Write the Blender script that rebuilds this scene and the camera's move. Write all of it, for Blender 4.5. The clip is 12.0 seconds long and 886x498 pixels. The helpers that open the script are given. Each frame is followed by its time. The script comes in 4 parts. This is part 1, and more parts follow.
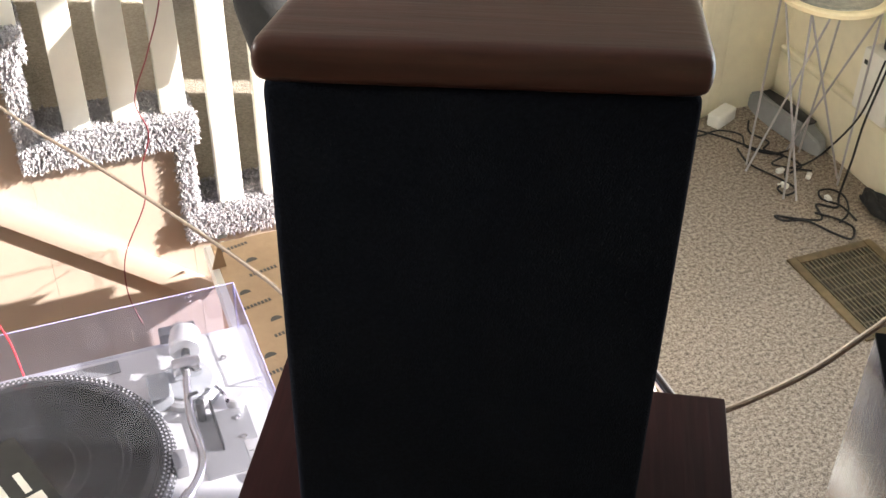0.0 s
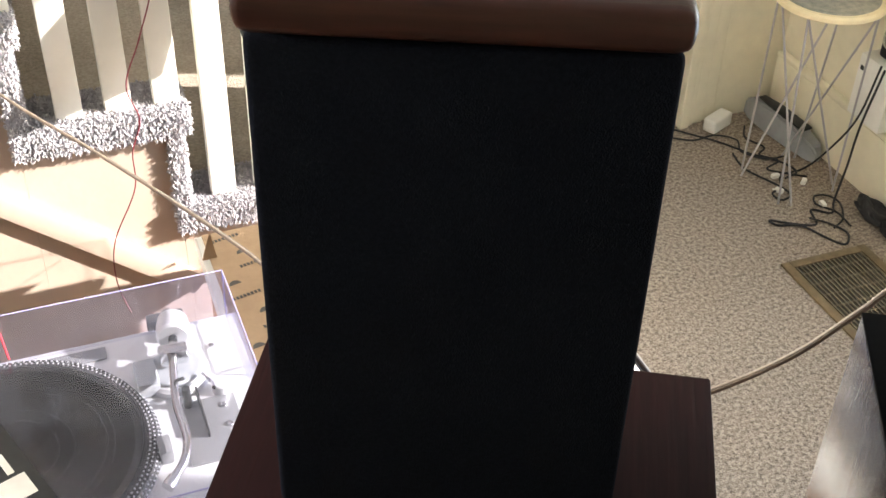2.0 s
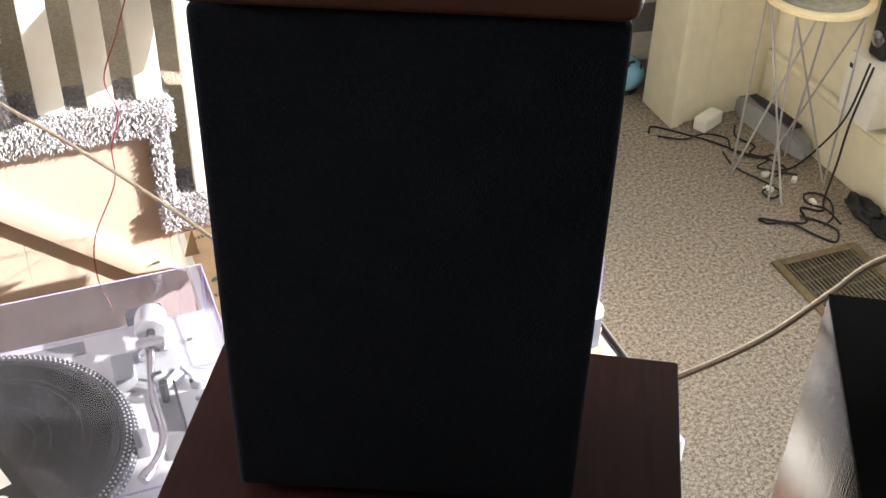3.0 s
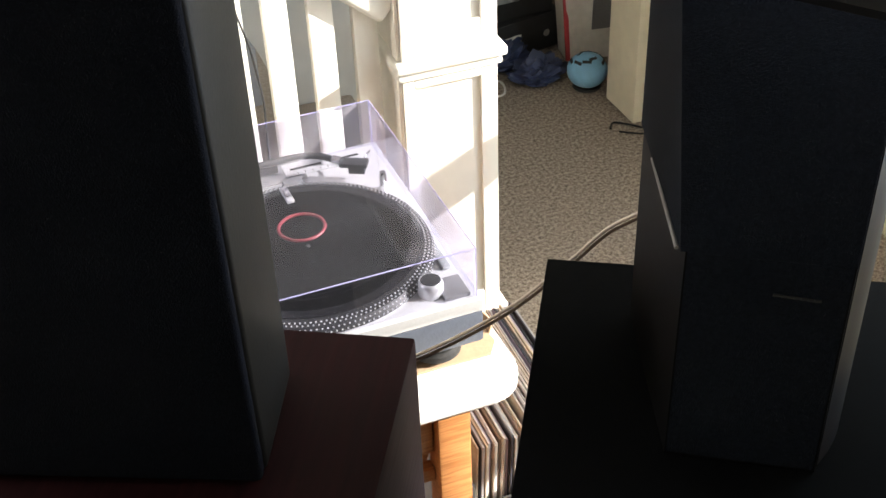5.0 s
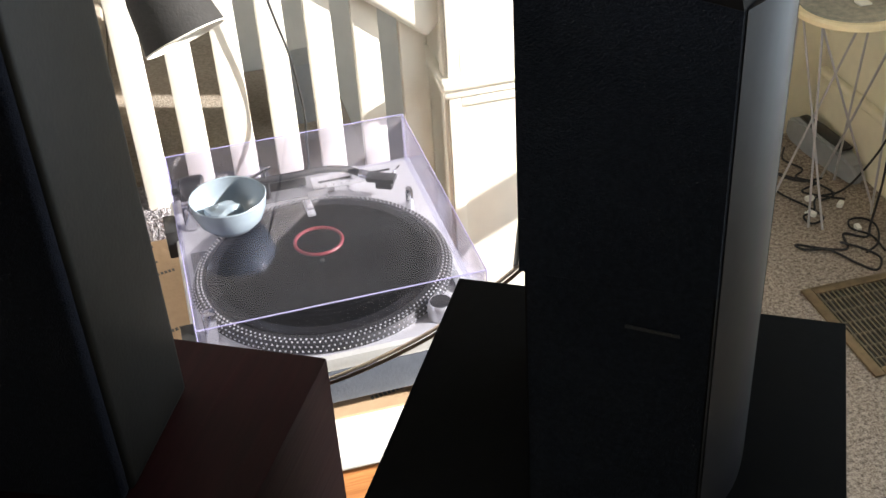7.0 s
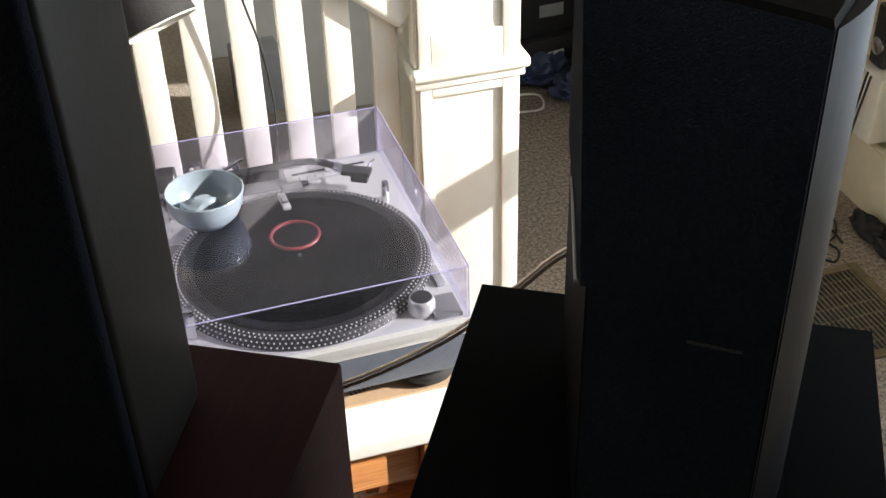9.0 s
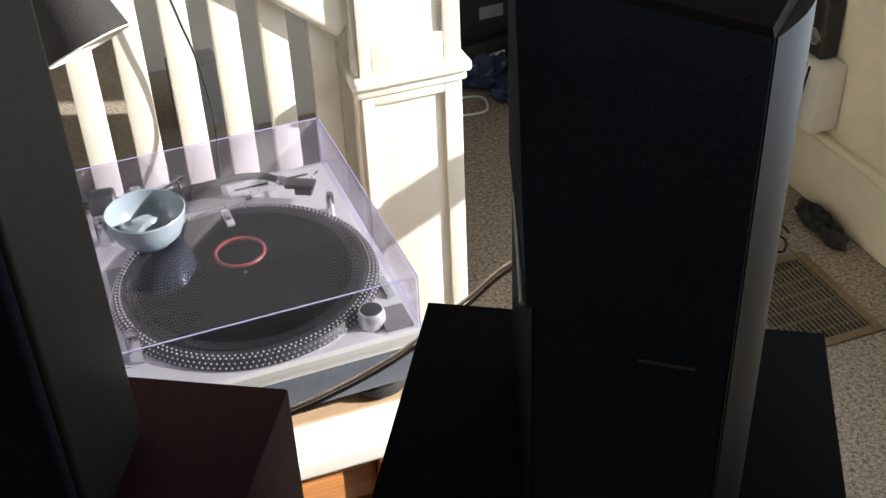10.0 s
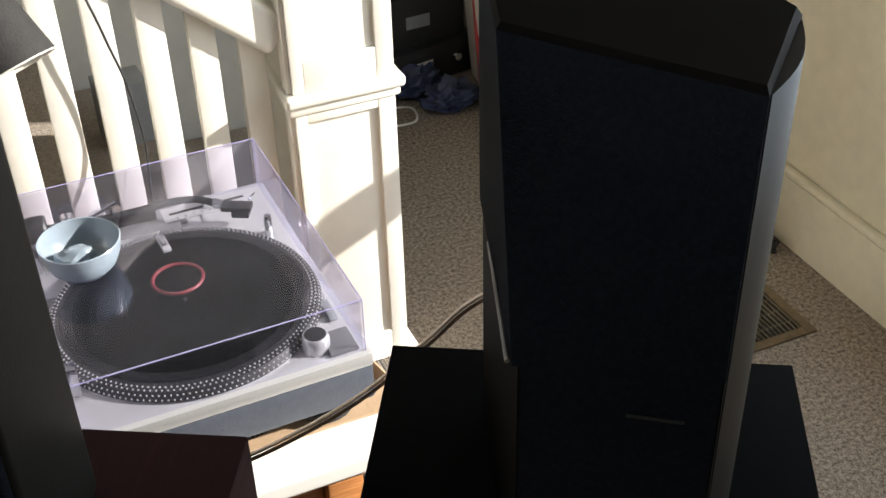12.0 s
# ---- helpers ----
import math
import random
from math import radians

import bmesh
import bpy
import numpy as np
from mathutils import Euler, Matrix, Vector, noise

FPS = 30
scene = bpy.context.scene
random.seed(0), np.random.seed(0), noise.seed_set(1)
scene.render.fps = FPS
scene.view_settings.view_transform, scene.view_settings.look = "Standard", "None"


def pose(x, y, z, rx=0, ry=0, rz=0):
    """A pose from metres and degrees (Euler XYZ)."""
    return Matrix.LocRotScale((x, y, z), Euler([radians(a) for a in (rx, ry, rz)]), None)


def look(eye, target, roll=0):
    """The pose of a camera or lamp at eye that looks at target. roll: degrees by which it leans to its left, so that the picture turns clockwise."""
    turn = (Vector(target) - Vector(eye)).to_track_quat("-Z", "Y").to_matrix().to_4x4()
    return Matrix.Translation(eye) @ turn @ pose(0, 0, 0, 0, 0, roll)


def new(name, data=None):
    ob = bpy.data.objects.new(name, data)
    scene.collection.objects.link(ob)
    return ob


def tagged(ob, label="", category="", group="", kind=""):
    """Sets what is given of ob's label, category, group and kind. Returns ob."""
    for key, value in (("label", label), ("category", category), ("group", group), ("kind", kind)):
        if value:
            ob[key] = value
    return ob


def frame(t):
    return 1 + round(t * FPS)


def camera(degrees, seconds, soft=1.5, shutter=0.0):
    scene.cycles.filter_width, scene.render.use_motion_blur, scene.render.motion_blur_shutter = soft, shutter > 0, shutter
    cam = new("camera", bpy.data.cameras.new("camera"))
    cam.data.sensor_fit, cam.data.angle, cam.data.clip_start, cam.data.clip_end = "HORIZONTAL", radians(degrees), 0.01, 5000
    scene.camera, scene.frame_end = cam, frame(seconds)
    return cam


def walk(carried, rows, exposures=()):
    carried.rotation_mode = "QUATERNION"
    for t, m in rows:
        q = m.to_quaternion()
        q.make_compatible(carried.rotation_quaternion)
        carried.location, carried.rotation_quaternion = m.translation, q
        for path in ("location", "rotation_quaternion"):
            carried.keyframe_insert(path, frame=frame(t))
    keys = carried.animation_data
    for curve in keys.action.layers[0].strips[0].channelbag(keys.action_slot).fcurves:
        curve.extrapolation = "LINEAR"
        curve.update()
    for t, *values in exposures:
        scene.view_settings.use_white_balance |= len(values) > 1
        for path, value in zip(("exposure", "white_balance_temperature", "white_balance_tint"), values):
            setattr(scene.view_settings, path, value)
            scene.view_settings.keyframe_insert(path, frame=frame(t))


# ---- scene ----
cam = camera(40.88, 12.0)

PATH = [
    (0, pose(-0.2980, 0.1503, 1.8570, 52.115, -0.744, -21.342)),
    (0.5, pose(-0.2967, 0.1468, 1.8506, 52.276, -0.922, -21.241)),
    (1, pose(-0.2954, 0.1434, 1.8442, 52.375, -1.116, -21.140)),
    (1.5, pose(-0.2941, 0.1399, 1.8378, 52.491, -1.276, -21.056)),
    (2, pose(-0.2928, 0.1364, 1.8314, 52.612, -1.443, -20.974)),
    (2.5, pose(-0.2915, 0.1330, 1.8250, 52.729, -1.514, -21.088)),
    (4.5, pose(-0.1028, 0.0599, 1.7811, 53.494, 0.709, -21.031)),
    (5, pose(-0.0468, 0.0380, 1.7773, 53.606, 1.997, -20.756)),
    (5.5, pose(0.0117, 0.0269, 1.7683, 53.621, 3.489, -19.432)),
    (6, pose(0.0020, 0.0473, 1.7484, 54.083, 2.619, -20.472)),
    (6.5, pose(0.0098, 0.0496, 1.7318, 54.977, 1.039, -19.984)),
    (7, pose(0.0984, 0.0450, 1.7263, 55.073, 3.142, -14.715)),
    (8.8, pose(0.0555, 0.0696, 1.7197, 54.739, 1.092, -15.904)),
    (9, pose(0.0541, 0.0729, 1.7325, 54.326, 1.411, -16.893)),
    (9.5, pose(0.0588, 0.0850, 1.7343, 54.147, 1.796, -18.716)),
    (10, pose(0.0647, 0.0902, 1.7304, 54.321, 2.085, -20.255)),
    (10.5, pose(0.0693, 0.1138, 1.7417, 53.906, 1.343, -21.372)),
    (11, pose(0.0652, 0.1161, 1.7274, 54.404, 1.670, -22.845)),
    (11.5, pose(0.0595, 0.1168, 1.7285, 54.599, 1.457, -23.625)),
    (12, pose(0.0532, 0.1214, 1.7406, 54.396, 1.267, -24.075)),
]
EXPOSURES = [(0.0, 1.06), (2.7, 1.12), (4.4, 0.80), (5.5, 0.56), (6.5, 0.55), (7.2, 0.38), (9.0, 0.05), (10.0, 0.0), (11.0, -0.10), (12.0, -0.01)]
walk(cam, PATH, EXPOSURES)

# ---- light ----
SUN_WAY = Vector((1.0, -0.39, 0.46)).normalized()      # towards the sun
world = bpy.data.worlds.new("sky")
scene.world = world
world.use_nodes = True
wn = world.node_tree
sky = wn.nodes.new("ShaderNodeTexSky")
sky.sky_type, sky.sun_disc = "NISHITA", False
sky.sun_elevation = math.asin(SUN_WAY.z)
sky.sun_rotation = math.atan2(SUN_WAY.x, SUN_WAY.y)
wn.links.new(sky.outputs[0], wn.nodes["Background"].inputs[0])
wn.nodes["Background"].inputs[1].default_value = 0.15
sun = new("sun", bpy.data.lights.new("sun", "SUN"))
sun.data.energy, sun.data.angle, sun.data.color = 10.5, radians(0.5), (1.0, 0.95, 0.88)
sun.matrix_world = look(SUN_WAY * 6, (0, 0, 0))
# area fill lamps: sky light at the east window, and an added one in the west
def fill_light(eye, target, w, h, energy, color):
    ob = new("fill_lamp", bpy.data.lights.new("fill_lamp", "AREA"))
    ob.data.shape, ob.data.size, ob.data.size_y = "RECTANGLE", w, h
    ob.data.energy, ob.data.color = energy, color
    ob.matrix_world = look(eye, target)


fill_light((1.92, 0.93, 1.30), (-1.0, 0.93, 1.0), 1.25, 1.4, 21.0, (0.76, 0.88, 1.0))
# no known source in the west: this lamp is added to brighten the east wall
fill_light((-2.68, 2.10, 2.02), (1.7, 2.2, 0.4), 1.05, 0.70, 61.0, (0.95, 0.93, 0.90))

# ---- materials ----
def material(name, color, rough=0.6, metal=0.0, scale=40.0, amount=0.12, bump=0.0, bscale=None, second=None,
             spec=0.5, coat=0.0, big=3.0, sharp=0.14):
    """Principled surface with two scales of noise in colour and a fine relief."""
    m = bpy.data.materials.new(name)
    m.use_nodes = True
    n, l = m.node_tree.nodes, m.node_tree.links
    b = n["Principled BSDF"]
    b.inputs["Roughness"].default_value = rough
    b.inputs["Metallic"].default_value = metal
    b.inputs["Specular IOR Level"].default_value = spec
    b.inputs["Coat Weight"].default_value = coat
    tc = n.new("ShaderNodeTexCoord")
    fine = n.new("ShaderNodeTexNoise")
    fine.inputs["Scale"].default_value, fine.inputs["Detail"].default_value = scale, 6
    wide = n.new("ShaderNodeTexNoise")
    wide.inputs["Scale"].default_value, wide.inputs["Detail"].default_value = big, 3
    for t in (fine, wide):
        l.new(tc.outputs["Object"], t.inputs["Vector"])
    mix = n.new("ShaderNodeMix")
    mix.data_type = "RGBA"
    lo = [c * (1 - amount) for c in color] if second is None else second
    hi = [min(1, c * (1 + amount)) for c in color] if second is None else color
    mix.inputs[6].default_value, mix.inputs[7].default_value = (*lo, 1), (*hi, 1)
    add = n.new("ShaderNodeMath")
    add.operation = "MULTIPLY_ADD"
    add.inputs[1].default_value, add.inputs[2].default_value = 0.5, 0.0
    l.new(wide.outputs[0], add.inputs[0])
    add2 = n.new("ShaderNodeMath")
    add2.operation = "MULTIPLY_ADD"
    add2.inputs[1].default_value = 0.5
    l.new(fine.outputs[0], add2.inputs[0])
    l.new(add.outputs[0], add2.inputs[2])
    ramp = n.new("ShaderNodeMapRange")
    ramp.inputs[1].default_value, ramp.inputs[2].default_value = 0.5 - sharp, 0.5 + sharp
    l.new(add2.outputs[0], ramp.inputs[0])
    l.new(ramp.outputs[0], mix.inputs[0])
    l.new(mix.outputs[2], b.inputs["Base Color"])
    if bump:
        bn = n.new("ShaderNodeBump")
        bn.inputs["Strength"].default_value, bn.inputs["Distance"].default_value = bump, 0.004
        bt = n.new("ShaderNodeTexNoise")
        bt.inputs["Scale"].default_value, bt.inputs["Detail"].default_value = bscale or scale * 3, 4
        l.new(tc.outputs["Object"], bt.inputs["Vector"])
        l.new(bt.outputs[0], bn.inputs["Height"])
        l.new(bn.outputs[0], b.inputs["Normal"])
    return m


def wood(name, dark, light, scale=(2, 40, 40), rough=0.35, coat=0.3, spec=0.5):
    m = material(name, light, rough, second=dark, scale=30, coat=coat, spec=spec)
    n, l = m.node_tree.nodes, m.node_tree.links
    mp = n.new("ShaderNodeMapping")
    mp.inputs["Scale"].default_value = scale
    tc = n["Texture Coordinate"]
    l.new(tc.outputs["Object"], mp.inputs["Vector"])
    grain = n.new("ShaderNodeTexNoise")
    grain.inputs["Scale"].default_value, grain.inputs["Detail"].default_value = 4, 8
    grain.inputs["Distortion"].default_value = 0.6
    l.new(mp.outputs[0], grain.inputs["Vector"])
    l.new(grain.outputs[0], n["Map Range"].inputs[0])
    bn = n.new("ShaderNodeBump")
    bn.inputs["Strength"].default_value, bn.inputs["Distance"].default_value = 0.25, 0.0015
    l.new(grain.outputs[0], bn.inputs["Height"])
    l.new(bn.outputs[0], n["Principled BSDF"].inputs["Normal"])
    return m


def glass(name, color=(1, 1, 1), rough=0.02, dust=0.009):
    """Clear acrylic: mostly see-through, with a thin gloss that grows at a slant."""
    m = bpy.data.materials.new(name)
    m.use_nodes = True
    n, l = m.node_tree.nodes, m.node_tree.links
    n.remove(n["Principled BSDF"])
    tr = n.new("ShaderNodeBsdfTransparent")
    tr.inputs[0].default_value = (*color, 1)
    gl = n.new("ShaderNodeBsdfGlossy")
    gl.inputs["Roughness"].default_value = rough
    gl.inputs["Color"].default_value = (0.78, 0.78, 0.90, 1)
    lw = n.new("ShaderNodeLayerWeight")
    lw.inputs[0].default_value = 0.5
    pw = n.new("ShaderNodeMath")
    pw.operation = "POWER"
    pw.inputs[1].default_value = 4.0
    ad = n.new("ShaderNodeMath")
    ad.operation = "MULTIPLY_ADD"
    ad.inputs[1].default_value, ad.inputs[2].default_value = 0.6, 0.045
    l.new(lw.outputs["Facing"], pw.inputs[0])
    l.new(pw.outputs[0], ad.inputs[0])
    mx = n.new("ShaderNodeMixShader")
    l.new(ad.outputs[0], mx.inputs[0])
    l.new(tr.outputs[0], mx.inputs[1])
    l.new(gl.outputs[0], mx.inputs[2])
    # a thin film of dust, uneven at two scales
    tc = n.new("ShaderNodeTexCoord")
    film = n.new("ShaderNodeTexNoise")
    film.inputs["Scale"].default_value, film.inputs["Detail"].default_value = 9, 5
    speck = n.new("ShaderNodeTexNoise")
    speck.inputs["Scale"].default_value, speck.inputs["Detail"].default_value = 260, 2
    for q in (film, speck):
        l.new(tc.outputs["Object"], q.inputs["Vector"])
    spots = n.new("ShaderNodeMapRange")
    spots.inputs[1].default_value, spots.inputs[2].default_value = 0.70, 0.78
    spots.inputs[3].default_value, spots.inputs[4].default_value = 0.0, 0.10
    l.new(speck.outputs[0], spots.inputs[0])
    cloud = n.new("ShaderNodeMapRange")
    cloud.inputs[1].default_value, cloud.inputs[2].default_value = 0.30, 0.70
    cloud.inputs[3].default_value, cloud.inputs[4].default_value = dust * 0.5, dust * 1.5
    l.new(film.outputs[0], cloud.inputs[0])
    total = n.new("ShaderNodeMath")
    l.new(spots.outputs[0], total.inputs[0])
    l.new(cloud.outputs[0], total.inputs[1])
    grey = n.new("ShaderNodeBsdfDiffuse")
    grey.inputs[0].default_value = (0.64, 0.66, 0.75, 1)
    dusty = n.new("ShaderNodeMixShader")
    l.new(total.outputs[0], dusty.inputs[0])
    l.new(mx.outputs[0], dusty.inputs[1])
    l.new(grey.outputs[0], dusty.inputs[2])
    l.new(dusty.outputs[0], n["Material Output"].inputs[0])
    return m


CARPET = material("beige_loop_carpet", (0.425, 0.355, 0.285), 0.95, scale=260, second=(0.115, 0.090, 0.070), bump=0.3, bscale=420, spec=0.1, big=105, sharp=0.12)
SHAG = material("grey_shag_carpet", (0.56, 0.54, 0.57), 0.95, scale=150, second=(0.36, 0.34, 0.37), bump=1.0, bscale=200, spec=0.1)
# browner stair carpet behind the balusters, darkened in its colour for the shade there
STAIRPET = material("brown_shaded_stair_carpet", (0.47, 0.41, 0.345), 0.95, scale=160, second=(0.27, 0.23, 0.19), bump=1.0, bscale=240, spec=0.1)
CREAM = material("cream_wall_paint", (0.76, 0.70, 0.535), 0.6, scale=25, amount=0.06, bump=0.15, bscale=120)
WHITE = material("white_gloss_paint", (0.84, 0.81, 0.73), 0.4, scale=18, amount=0.05, bump=0.1, bscale=60)
TAN = material("peach_plaster_wall", (0.47, 0.370, 0.305), 0.6, scale=14, amount=0.06, bump=0.1, bscale=60)
GREYWALL = material("grey_stairwell_wall", (0.62, 0.60, 0.55), 0.8, scale=14, amount=0.08, bump=0.15)
CEIL = material("white_ceiling_paint", (0.75, 0.73, 0.68), 0.8, scale=14, amount=0.04)
MAHOG = wood("mahogany_veneer", (0.0155, 0.0045, 0.0058), (0.0225, 0.0062, 0.0076), (40, 2.5, 40), 0.45, 0.0, 0.08)
CAPWOOD = wood("mahogany_solid_top", (0.035, 0.0115, 0.0092), (0.050, 0.0165, 0.0125), (3, 40, 40), 0.34, 0.0, 0.30)
BLACKWOOD = wood("black_brown_veneer", (0.005, 0.0045, 0.0045), (0.011, 0.0085, 0.008), (120, 120, 1.0), 0.13, 0.0, 0.5)
BLACKTOP = material("black_vinyl_top", (0.0024, 0.0026, 0.0031), 0.65, scale=120, amount=0.3, bump=0.03, bscale=200, spec=0.03)
BLACKSIDE = material("satin_black_side", (0.0042, 0.0040, 0.0042), 0.55, scale=120, amount=0.25, spec=0.025)
STRIP = material("dark_grey_satin_strip", (0.0145, 0.0150, 0.0185), 0.40, scale=160, amount=0.12, spec=0.07)
BADGE = material("dim_grey_badge", (0.030, 0.031, 0.034), 0.5, scale=60, amount=0.1, spec=0.2)
PINE = wood("orange_pine_wood", (0.42, 0.16, 0.05), (0.62, 0.28, 0.10), (3, 40, 40), 0.45, 0.2)
GRILLE = material("black_speaker_cloth", (0.0080, 0.0102, 0.0160), 0.95, scale=400, amount=0.4, bump=0.4, bscale=900, spec=0.06)
CLOTH = material("blue_black_speaker_cloth", (0.0074, 0.0090, 0.0150), 0.95, scale=400, amount=0.35, bump=0.4, bscale=900, spec=0.06)
VINYL = material("black_vinyl_veneer", (0.0115, 0.0112, 0.0104), 0.5, scale=80, amount=0.2, bump=0.05, bscale=300, spec=0.15)
GREYTRIM = material("grey_satin_plastic", (0.085, 0.095, 0.12), 0.45, scale=80, amount=0.1, bump=0.1)
BLACK = material("black_plastic", (0.02, 0.02, 0.021), 0.45, scale=60, amount=0.2)
RUBBER = material("black_rubber", (0.018, 0.017, 0.017), 0.8, scale=60, amount=0.2, bump=0.2)
SILVER = material("silver_painted_metal", (0.60, 0.60, 0.605), 0.30, 0.50, scale=300, amount=0.05)
CHROME = material("polished_metal", (0.72, 0.72, 0.73), 0.12, 1.0, scale=60, amount=0.05)
VINYLREC = material("record_vinyl", (0.006, 0.006, 0.007), 0.26, scale=60, amount=0.2, spec=0.32)
tan_node = VINYLREC.node_tree.nodes.new("ShaderNodeTangent")
tan_node.direction_type, tan_node.axis = "RADIAL", "Z"
vinyl_bsdf = VINYLREC.node_tree.nodes["Principled BSDF"]
vinyl_bsdf.inputs["Anisotropic"].default_value = 0.85
VINYLREC.node_tree.links.new(tan_node.outputs[0], vinyl_bsdf.inputs["Tangent"])
PAPERRED = material("red_label_ring", (0.16, 0.014, 0.022), 0.5, scale=60, amount=0.1)
ACRYL = glass("clear_acrylic", (0.925, 0.922, 0.982))
EDGE = material("acrylic_edge", (0.34, 0.32, 0.56), 0.2, scale=60, amount=0.1)
KRAFT = material("kraft_cardboard", (0.50, 0.345, 0.215), 0.85, scale=60, amount=0.07, bump=0.2)
INK = material("grey_print_ink", (0.12, 0.11, 0.10), 0.8, scale=60, amount=0.1)
TABLEWHITE = material("white_laminate", (0.80, 0.78, 0.74), 0.35, scale=20, amount=0.03)
COPPER = material("clear_copper_wire", (0.60, 0.49, 0.41), 0.25, 0.3, scale=200, amount=0.2)
DULLWIRE = material("tarnished_copper_wire", (0.20, 0.14, 0.11), 0.3, 0.3, scale=200, amount=0.25)
DARKRED = material("dark_red_wire_sleeve", (0.17, 0.02, 0.028), 0.45, scale=60, amount=0.15)
REDWIRE = material("red_wire_sleeve", (0.50, 0.03, 0.05), 0.4, scale=60, amount=0.1)
WHITEPL = material("white_plastic", (0.78, 0.76, 0.70), 0.4, scale=40, amount=0.05)
BRASS = material("worn_brass_frame", (0.16, 0.115, 0.065), 0.5, 0.3, scale=50, amount=0.3, bump=0.2)
DARKMETAL = material("dark_bronze_metal", (0.16, 0.135, 0.095), 0.5, 0.4, scale=60, amount=0.3)
WIREGREY = material("painted_grey_wire", (0.45, 0.43, 0.44), 0.35, 0.4, scale=60, amount=0.1)
BLUECLOTH = material("dark_blue_plastic_bag", (0.05, 0.07, 0.16), 0.5, scale=30, second=(0.02, 0.025, 0.05), bump=0.6, bscale=40)
SKYBLUE = material("light_blue_shell", (0.20, 0.42, 0.62), 0.4, scale=40, amount=0.1)
PAPER = material("white_paper_sleeve", (0.72, 0.68, 0.62), 0.8, scale=40, amount=0.1)
REDPL = material("red_trim", (0.50, 0.06, 0.07), 0.5, scale=40, amount=0.1)
BLUEPL = material("bright_blue_plastic", (0.03, 0.04, 0.45), 0.35, scale=40, amount=0.1)
METALGREY = material("brushed_grey_label", (0.22, 0.22, 0.225), 0.4, 0.4, scale=200, amount=0.1)
GLAZE = material("blue_grey_glaze", (0.24, 0.29, 0.345), 0.22, scale=60, amount=0.08)
GREYPL = material("grey_plastic", (0.26, 0.27, 0.28), 0.5, scale=40, amount=0.1)


# ---- mesh helpers ----
def box(lo, hi, bev=0.0, seg=2, bm=None):
    bm = bm or bmesh.new()
    m = Matrix.LocRotScale([(a + b) / 2 for a, b in zip(lo, hi)], None, [b - a for a, b in zip(lo, hi)])
    vs = bmesh.ops.create_cube(bm, size=1.0, matrix=m)["verts"]
    if bev:
        es = list({e for v in vs for e in v.link_edges})
        bmesh.ops.bevel(bm, geom=es, offset=bev, segments=seg, profile=0.6, affect="EDGES")
    return bm


def prism(poly, z0, z1, bev=0.0, seg=2, bm=None, top_only=False):
    """Upright prism over a plan polygon (counter-clockwise)."""
    bm = bm or bmesh.new()
    lo = [bm.verts.new((x, y, z0)) for x, y in poly]
    hi = [bm.verts.new((x, y, z1)) for x, y in poly]
    n = len(poly)
    bm.faces.new(lo[::-1])
    bm.faces.new(hi)
    for i in range(n):
        bm.faces.new((lo[i], lo[(i + 1) % n], hi[(i + 1) % n], hi[i]))
    if bev:
        es = [e for e in bm.edges if all(v in hi for v in e.verts)] if top_only else list(bm.edges)
        bmesh.ops.bevel(bm, geom=es, offset=bev, segments=seg, profile=0.6, affect="EDGES")
    return bm


def lathe(profile, seg=48, bm=None, at=(0, 0, 0)):
    """Turned body: profile of (radius, height) from the bottom up."""
    bm = bm or bmesh.new()
    rings = []
    for r, z in profile:
        rings.append([bm.verts.new((at[0] + r * math.cos(2 * math.pi * i / seg), at[1] + r * math.sin(2 * math.pi * i / seg), at[2] + z)) for i in range(seg)])
    for a, b in zip(rings, rings[1:]):
        for i in range(seg):
            bm.faces.new((a[i], a[(i + 1) % seg], b[(i + 1) % seg], b[i]))
    bm.faces.new(rings[0][::-1])
    bm.faces.new(rings[-1])
    return bm


def smooth_path(pts, n=10):
    out = []
    p = [Vector(q) for q in pts]
    p = [2 * p[0] - p[1], *p, 2 * p[-1] - p[-2]]
    for i in range(1, len(p) - 2):
        for k in range(n):
            t = k / n
            a, b, c, d = p[i - 1:i + 3]
            out.append(0.5 * (2 * b + (c - a) * t + (2 * a - 5 * b + 4 * c - d) * t * t + (3 * b - a - 3 * c + d) * t ** 3))
    out.append(p[-2])
    return out


def tube(pts, r, seg=8, bm=None, curve=True, offset=(0, 0, 0)):
    """Round rod or cord along points."""
    bm = bm or bmesh.new()
    path = smooth_path(pts) if curve else [Vector(q) for q in pts]
    off = Vector(offset)
    rings, side = [], None
    for i, q in enumerate(path):
        d = (path[min(i + 1, len(path) - 1)] - path[max(i - 1, 0)]).normalized()
        if side is None:
            side = d.orthogonal().normalized()
        side = (side - d * side.dot(d)).normalized()
        up = d.cross(side)
        rings.append([bm.verts.new(q + off + r * (side * math.cos(2 * math.pi * k / seg) + up * math.sin(2 * math.pi * k / seg))) for k in range(seg)])
    for a, b in zip(rings, rings[1:]):
        for k in range(seg):
            bm.faces.new((a[k], a[(k + 1) % seg], b[(k + 1) % seg], b[k]))
    bm.faces.new(rings[0][::-1])
    bm.faces.new(rings[-1])
    return bm


def mesh_of(name, bm, mat, flat=False):
    bmesh.ops.recalc_face_normals(bm, faces=bm.faces)
    me = bpy.data.meshes.new(name)
    bm.to_mesh(me)
    bm.free()
    me.materials.append(mat)
    if not flat:
        me.shade_smooth()
        me.set_sharp_from_angle(angle=radians(38))
    return me


